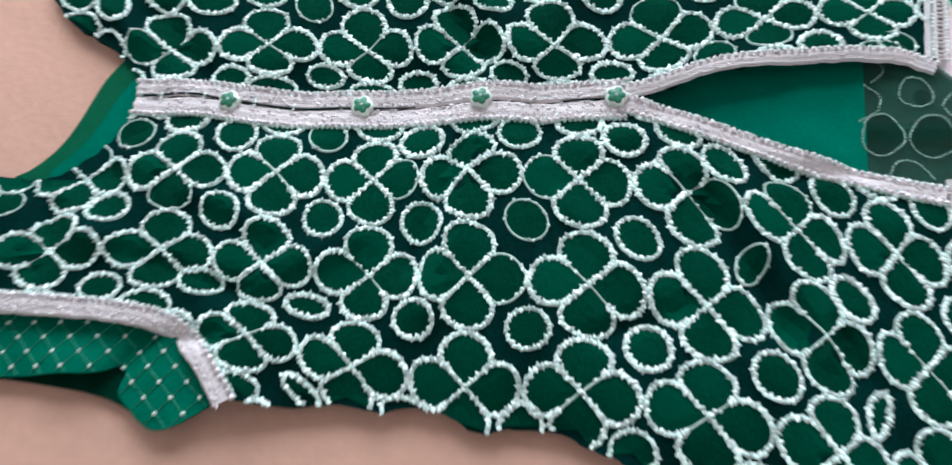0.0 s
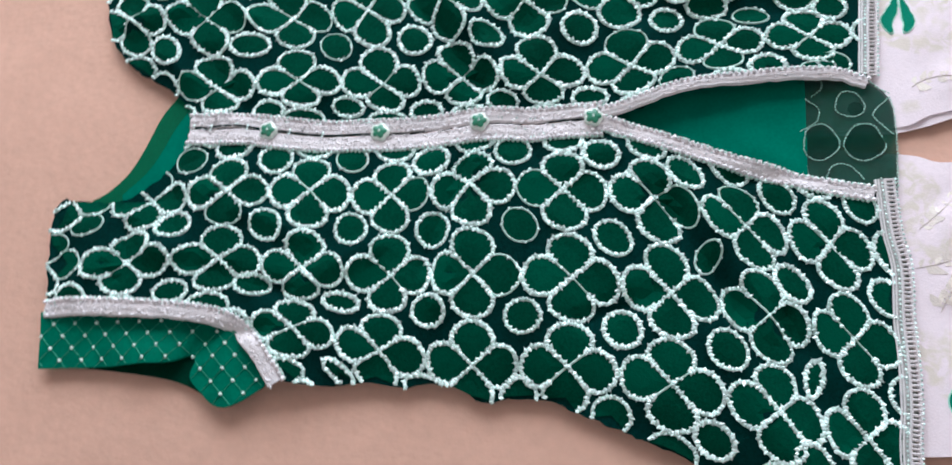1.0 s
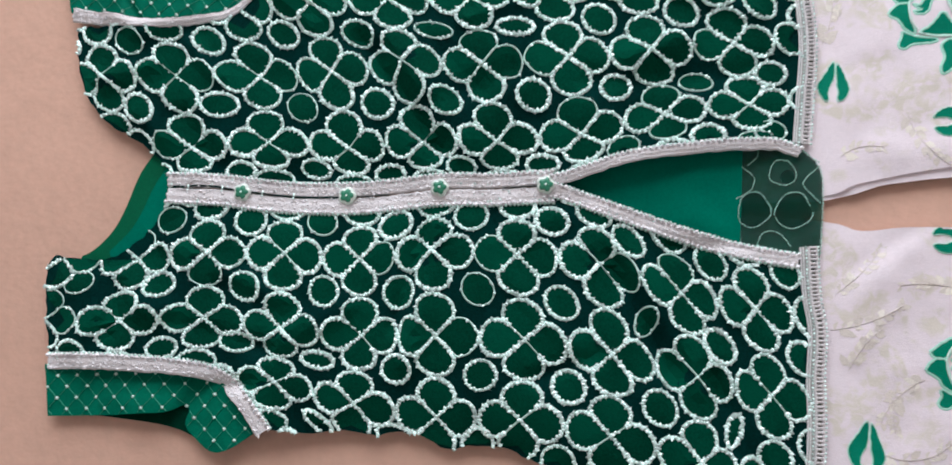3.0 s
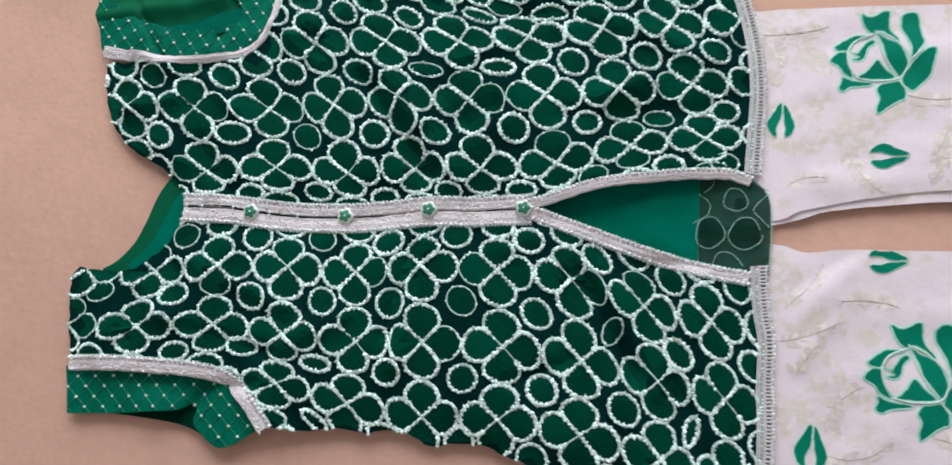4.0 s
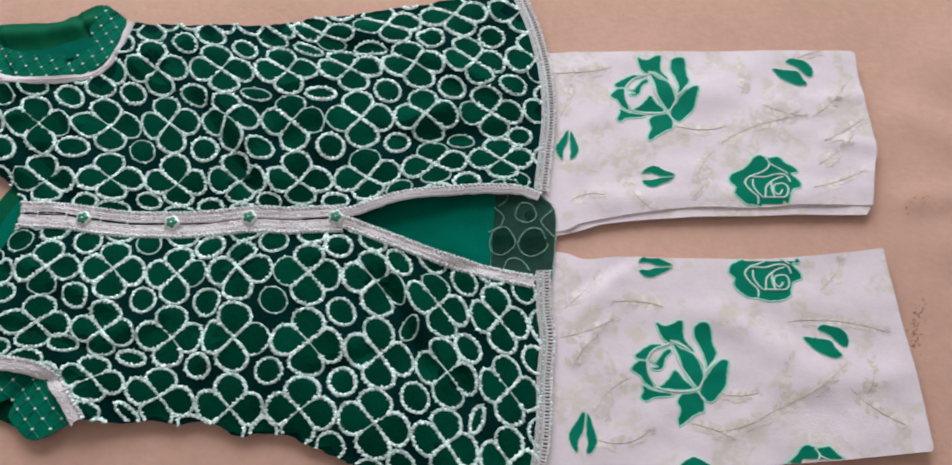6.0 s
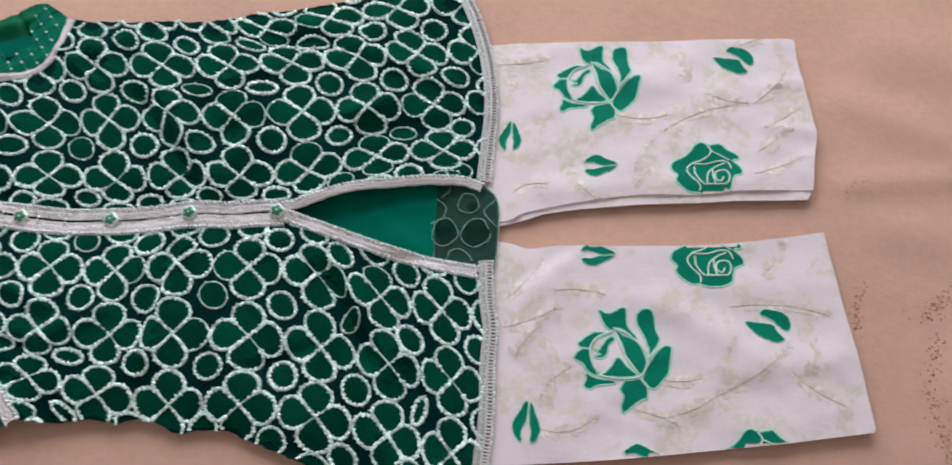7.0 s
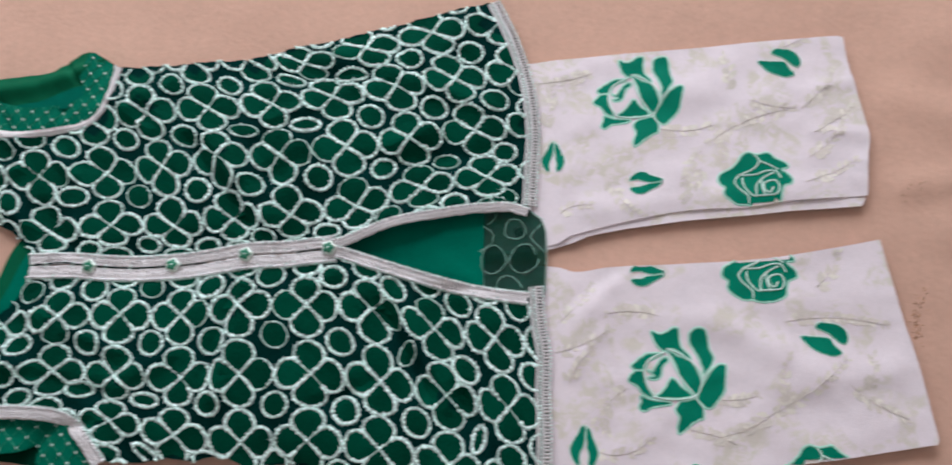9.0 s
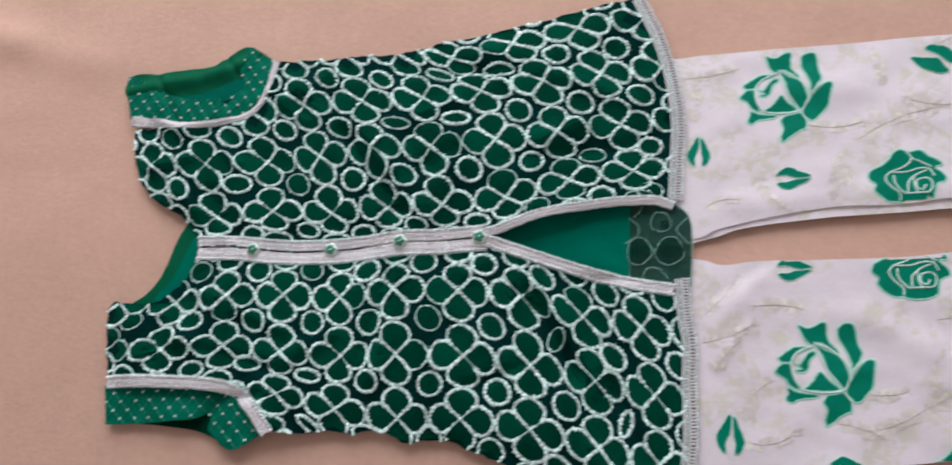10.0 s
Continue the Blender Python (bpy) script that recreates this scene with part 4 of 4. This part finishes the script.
def leg_height(x, y):
    z = 0.0042 + 0.0017 * noise.noise(Vector((x * 26, y * 34, 4.0))) + 0.0007 * noise.noise(Vector((x * 80, y * 90, 8.0)))
    for ax, ay, bx, by, w, h in ((0.428, -0.092, 0.472, -0.048, 0.013, 0.003), (0.437, -0.062, 0.48, -0.035, 0.005, -0.0018), (0.43, -0.12, 0.46, -0.09, 0.008, 0.002), (0.55, -0.085, 0.63, -0.13, 0.014, 0.0025),
                                 (0.46, 0.02, 0.69, 0.03, 0.010, 0.0014), (0.66, 0.075, 0.705, 0.07, 0.004, 0.0016), (0.66, 0.115, 0.70, 0.12, 0.004, 0.0014), (0.69, 0.043, 0.70, 0.046, 0.004, 0.0016),
                                 (0.52, 0.125, 0.62, 0.11, 0.012, 0.0014), (0.60, -0.145, 0.69, -0.135, 0.010, 0.0014)):
        dx, dy = bx - ax, by - ay
        t = min(max(((x - ax) * dx + (y - ay) * dy) / (dx * dx + dy * dy), 0), 1)
        z += h * math.exp(-((x - ax - t * dx) ** 2 + (y - ay - t * dy) ** 2) / (w * w))
    k = min(max((0.437 - x) / 0.016, 0), 1)
    return max(z * (1 - k) + 0.0016 * k, 0.0015)


LEG_A = spline([(0.34, 0.165), (0.416, 0.166), (0.561, 0.1655), (0.640, 0.1655), (0.698, 0.164)], 4) + spline([(0.6985, 0.140), (0.702, 0.108), (0.705, 0.067), (0.7005, 0.047), (0.695, 0.014)], 4) \
    + spline([(0.63, 0.0145), (0.594, 0.0115), (0.542, 0.0125), (0.49, 0.0065), (0.459, 0.001), (0.440, -0.003), (0.42, -0.010), (0.34, -0.012)], 4)
LEG_A_BACK = [(0.35, 0.15), (0.69, 0.15), (0.702, 0.06), (0.692, 0.0055), (0.66, 0.0055), (0.63, 0.006), (0.594, 0.0045), (0.542, 0.004), (0.49, 0.0005), (0.459, -0.003), (0.443, -0.0085), (0.42, -0.0135), (0.35, -0.014)]
LEG_B = spline([(0.34, -0.02), (0.42, -0.028), (0.443, -0.035), (0.474, -0.033), (0.525, -0.034), (0.575, -0.035), (0.626, -0.033), (0.698, -0.025)], 4) \
    + spline([(0.705, -0.093), (0.711, -0.138), (0.715, -0.192)], 3) + spline([(0.640, -0.200), (0.540, -0.208), (0.494, -0.211), (0.419, -0.214), (0.34, -0.216)], 4)
leg_a = cloth("trouser_leg", LEG_A, leg_height, WHITE, trousers, 0.005, 0.0022)
cloth("back_leg_layer", LEG_A_BACK, lambda x, y: 0.0024 if x > 0.437 else 0.0008, WHITE, leg_a, 0.008)
leg_b = cloth("trouser_leg", LEG_B, leg_height, WHITE, trousers, 0.005, 0.0025)
cloth("back_leg_layer", [(q[0] - 0.0015, q[1] * 0.996 - 0.0006) for q in LEG_B], lambda x, y: 0.0018 if x > 0.437 else 0.0008, WHITE, leg_b, 0.010)

# ---- woven roses, buds and vines; millimetres round the middle of each ----
def patch(verts, faces, slots, outline, cx, cy, keep, height, scale=0.001, turn=0.0, rim=0.0009, fill=0, edge=1):
    """A woven petal with a pale thread round it."""
    c, s = math.cos(turn), math.sin(turn)
    o = np.array([(cx + (x * c - y * s) * scale, cy + (x * s + y * c) * scale) for x, y in spline(outline, 4, True)])
    o = o.mean(0) + (o - o.mean(0)) * 1.05
    o = resample(o, 0.0014, True)
    o = np.array([q + 0.0006 * np.array((noise.noise(Vector((q[0] * 420, q[1] * 420, 2.5))), noise.noise(Vector((q[0] * 420, q[1] * 420, 7.5))))) for q in o])
    if sum(a[0] * b[1] - a[1] * b[0] for a, b in zip(o, np.roll(o, -1, 0))) > 0:
        o = o[::-1]
    v, f, ring = sheet_of(o, 0.0035)
    ok = inside_many(keep, v)
    n = len(verts)
    verts += [(x, y, height(x, y) + 0.0005) for x, y in v]
    for t in f:
        a, b, d = (Vector(v[i]) for i in t)
        if all(ok[i] for i in t):
            g = t if (b - a).cross(d - a) > 0 else t[::-1]
            faces.append(tuple(n + i for i in g))
            slots.append(fill)
    p = np.vstack([o, o[:1]])
    d = np.gradient(p, axis=0)
    d /= np.maximum(np.hypot(d[:, 0], d[:, 1]), 1e-9)[:, None]
    ok = inside_many(keep, p)
    n = len(verts)
    for q, e in zip(p, d):
        for k, up in ((-0.4, 0.0005), (0, 0.0008), (1, 0.0001)):
            x, y = q[0] - e[1] * k * rim, q[1] + e[0] * k * rim
            verts.append((x, y, height(x, y) + up))
    for i in range(len(p) - 1):
        if ok[i] and ok[i + 1]:
            for k in range(2):
                a = n + i * 3 + k
                faces.append((a + 1, a, a + 3, a + 4))
                slots.append(edge)


def woven_flower(name, petals, cx, cy, leg, keep, turn=0.0, threads=(), scale=0.001, rim=0.0012, skew=0.0):
    petals, threads = ([[(x + skew * y, y) for x, y in o] for o in group] for group in (petals, threads))
    for o in petals:
        verts, faces, slots = [], [], []
        patch(verts, faces, slots, o, cx, cy, keep, leg_height, scale, turn, rim)
        if len(faces) > 8:
            mesh_object(name, verts, faces, [ROSE, RIM], leg, True, slots)
    if threads:
        lines = []
        for line in threads:
            p = [np.array((cx + x * scale, cy + y * scale)) for x, y in spline(line, 5)]
            p = [q for q in p if inside(keep, q[0], q[1])]
            if len(p) > 2:
                lines.append(p)
        along("petal_outline", lines, MINT, leg, leg_height, 0.0008, 0.0008, 0.0015)


# petals of the large rose
BACK_LEFT = [(-15, 38), (-10, 36), (-5, 36), (2, 40), (6, 39), (6, 31), (7, 24), (12, 18), (13, 14), (5, 21), (-1, 24), (-6, 22), (-10, 25), (-13, 30)]
BACK_RIGHT = [(16, 34), (21, 38), (27, 37), (29, 31), (30, 21), (32, 15), (30, 9), (23, 1), (23, 7), (20, 17), (16, 25)]
SIDE_RIGHT = [(41, 6), (36, 7), (29, 2), (23, -6), (17, -17), (20, -23), (25, -26), (30, -22), (37, -14), (39, -5)]
FOOT = [(-1, -24), (2, -21), (9, -20), (14, -19), (17, -22), (19, -27), (18, -34), (14, -35), (9, -38), (-1, -45), (-2, -40), (0, -33), (-2, -27)]
FOOT_LEFT = [(-29, -14), (-25, -16), (-20, -18), (-7, -20), (-8, -22), (-21, -23), (-27, -26), (-30, -25), (-31, -22), (-29, -18)]
SIDE_HIGH = [(-35, 11), (-31, 14), (-28, 16), (-20, 20), (-9, 19), (-20, 15), (-24, 9), (-30, 7)]
SIDE_LOW = [(-38, -1), (-35, 4), (-30, 7), (-26, 5), (-25, -2), (-23, -9), (-21, -15), (-28, -11), (-32, -5)]
HEART = [(-3, 21), (5, 16), (13, 12), (18, 3), (20, -6), (17, -13), (14, -14), (8, -8), (4, 1), (1, 13)]
CUP = [(-16, -15), (-9, -9), (-4, -2), (-1, -2), (3, -8), (11, -15), (3, -17), (-9, -16)]
CURL = [(-22, 7), (-18, 5), (-15, 9), (-11, 14), (-6, 16), (-5, 13), (-10, 9), (-12, 2), (-16, -1), (-22, 1), (-16, 2), (-19, 4)]
BIG_ROSE = [BACK_LEFT, BACK_RIGHT, SIDE_RIGHT, FOOT, FOOT_LEFT, SIDE_HIGH, SIDE_LOW, HEART, CUP, CURL]
BIG_LINES = [[(-19, -13), (-24, -5), (-25, 7), (-19, 16), (-6, 21)], [(-5, 24), (10, 16), (21, 2), (20, -8), (13, -17), (-6, -18), (-19, -15)],
             [(13, -16), (20, -26)], [(-3, 20), (2, 3), (13, -14)], [(22, -2), (31, 7)]]
SMALL_ROSE = [[(-2.7, 24.2), (1.6, 22.6), (5.8, 22.0), (13.2, 23.1), (18.6, 17.6), (27.0, 12.1), (27.6, 8.8), (21.7, 7.7), (28.1, 1.1), (28.6, -4.4), (21.7, -7.2), (19.1, -12.7), (17.5, -19.2), (8.0, -22.6), (-2.7, -22.6), (-9.0, -20.4), (-15.9, -19.8), (-23.9, -13.8), (-26.5, -8.8), (-24.9, -4.4), (-29.2, -0.0), (-28.1, 6.6), (-22.8, 9.4), (-17.5, 12.1), (-12.2, 16.5), (-8.0, 22.0)]]
SMALL_LINES = [
    [(2.1, 23.1), (5.3, 17.1), (0.0, 10.5), (-13.2, 5.5)], [(5.3, 17.1), (13.2, 13.2), (20.7, 8.2)], [(-13.2, 5.5), (0.0, 5.0), (10.6, 7.7), (18.6, 6.6), (21.7, -0.0)],
    [(-13.2, 5.5), (-17.5, -0.0), (-14.3, -7.2), (-8.0, -13.8), (-8.0, -20.4)], [(-10.6, 2.8), (-10.6, -4.4), (-5.8, -12.1), (-1.6, -14.3), (0.5, -4.4), (8.0, 2.2), (16.4, 5.5)],
    [(-1.6, -14.3), (8.0, -14.3), (15.9, -13.8), (19.1, -7.2), (16.4, -1.7), (8.0, -2.8), (6.4, -8.8), (10.6, -12.1), (13.8, -7.7)], [(5.3, -0.0), (4.8, -7.2), (6.9, -15.4)]]
BUD = [[(-18.0, 3.4), (-11.5, 3.0), (-4.0, 2.0), (3.5, 0.5), (6.5, -5.4), (10.5, -11.3), (3.5, -13.3), (-2.5, -11.3), (-10.5, -6.9), (-15.0, -1.5)],
       [(-5.5, 10.3), (-1.5, 13.8), (5.0, 12.8), (12.5, 10.3), (17.5, 4.4), (17.5, -1.5), (14.5, -4.4), (10.0, -1.5), (3.5, 4.9), (-1.5, 7.9)]]
SPRIG = [[(14, 1.9), (6, 6.2), (-3, 10.6), (-10, 8.1), (-14, 3.8), (-6, 3.8), (0, 1.5), (7, 0.8)], [(13, -1.2), (6, -0.8), (-1, -1.5), (-7, -3.0), (-14, -3.1), (-11, -7.5), (-4, -9.4), (5, -5.6)]]

woven_flower("rose_petal", BIG_ROSE, 0.5175, -0.129, leg_b, LEG_B, threads=BIG_LINES)
woven_flower("rose_petal", BIG_ROSE, 0.5103, 0.1205, leg_a, LEG_A, threads=BIG_LINES, skew=0.09)
woven_flower("rosette", SMALL_ROSE, 0.604, 0.035, leg_a, LEG_A, threads=SMALL_LINES)
woven_flower("rosette", SMALL_ROSE, 0.5965, -0.0475, leg_b, LEG_B, threads=SMALL_LINES)
woven_flower("rosette", SMALL_ROSE, 0.619, -0.2135, leg_b, LEG_B, threads=SMALL_LINES)
woven_flower("bud_petal", BUD, 0.641, -0.1055, leg_b, LEG_B, rim=0.0006)
woven_flower("bud_petal", BUD, 0.640, 0.1425, leg_a, LEG_A, rim=0.0006)
woven_flower("leaf", SPRIG, 0.511, 0.040, leg_a, LEG_A, rim=0.0005)
woven_flower("leaf", SPRIG, 0.504, -0.042, leg_b, LEG_B, rim=0.0005)
woven_flower("leaf", SPRIG, 0.432, 0.072, leg_a, LEG_A, turn=1.45, rim=0.0005)
woven_flower("leaf", SPRIG, 0.439, -0.180, leg_b, LEG_B, turn=1.45, rim=0.0005, scale=0.00112)
woven_flower("leaf", SPRIG, 0.529, -0.2095, leg_b, LEG_B, rim=0.0005)

# tone-on-tone leaf sprays: start, direction in degrees, length in millimetres, bend
SPRAYS = [(0.545, -0.147, -20, 30, 0.4), (0.590, -0.163, 20, 62, 0.25), (0.590, -0.163, 215, 36, -0.3), (0.655, -0.143, -50, 40, 0.3), (0.606, -0.160, 105, 36, -0.4),
          (0.611, -0.089, 8, 66, -0.3), (0.420, -0.103, 5, 40, 0.3), (0.478, -0.136, 200, 34, 0.5), (0.460, -0.142, 250, 24, 0.3), (0.508, -0.077, 160, 34, 0.3),
          (0.446, -0.184, -30, 40, 0.8), (0.640, -0.062, 30, 40, 0.6), (0.425, -0.078, 35, 36, 0.2), (0.560, -0.185, 150, 30, 0.2), (0.430, -0.130, 70, 30, -0.4), (0.668, -0.150, 60, 26, 0.3)]
TOP_SPRAYS = [(0.640, 0.098, 185, 60, 0.3), (0.562, 0.067, 225, 30, 0.3), (0.480, 0.046, -80, 36, 0.5), (0.474, 0.150, 200, 42, -0.3), (0.640, 0.153, 40, 36, -0.5), (0.652, 0.052, 25, 36, 0.3),
              (0.652, 0.098, 30, 40, 0.3), (0.528, 0.090, -20, 38, 0.4), (0.433, 0.018, 40, 24, -0.6), (0.590, 0.120, 60, 30, 0.6), (0.608, 0.110, -30, 34, 0.3), (0.560, 0.050, 250, 30, -0.3),
              (0.660, 0.075, 20, 34, 0.2), (0.425, 0.100, 60, 36, 0.4), (0.645, 0.030, 10, 40, 0.2), (0.585, 0.085, 250, 34, 0.3)]


def spray(x, y, degrees, size, bend, leg, keep, r):
    """A woven stem with small pointed leaves on both sides, tone on tone."""
    a = radians(degrees)
    size *= 1.25
    n = max(6, int(size / 2.4))
    q = np.array((x, y))
    stem, verts, faces, slots = [q], [], [], []
    for k in range(n):
        a += bend * 1.6 / n
        q = q + 0.001 * size / n * np.array((math.cos(a), math.sin(a)))
        stem.append(q)
        for side in (-1, 1):
            if r.random() < 0.62:
                b = a + side * r.uniform(0.5, 1.0)
                long = r.uniform(0.0045, 0.0100) * (1.1 - 0.5 * k / n)
                wide = long * r.uniform(0.2, 0.34)
                if not inside(keep, q[0] + long * math.cos(b), q[1] + long * math.sin(b)) or not inside(keep, q[0], q[1]):
                    continue
                e, f = np.array((math.cos(b), math.sin(b))), np.array((-math.sin(b), math.cos(b)))
                m = len(verts)
                for u, v in ((0, 0), (0.35, -1), (0.7, -0.7), (1, 0), (0.7, 0.7), (0.35, 1)):
                    p = q + e * long * u + f * wide * v + f * side * 0.0009 * math.sin(math.pi * u)
                    verts.append((p[0], p[1], leg_height(p[0], p[1]) + 0.0002))
                faces.append(tuple(range(m, m + 6)))
                slots.append(0 if r.random() < 0.68 else 1)
    if len(faces) > 2:
        tagged(mesh_object("leaf_spray", verts, faces, [VINE, CREAM], leg, True, slots), kind="stuff")
    stem = [p for p in stem if inside(keep, p[0], p[1])]
    if len(stem) > 2:
        along("stem", [stem], VINE, leg, leg_height, 0.0005, -0.0001, 0.0015)


r = random.Random(8)
for row in SPRAYS:
    spray(*row, leg_b, LEG_B, r)
for row in TOP_SPRAYS:
    spray(*row, leg_a, LEG_A, r)
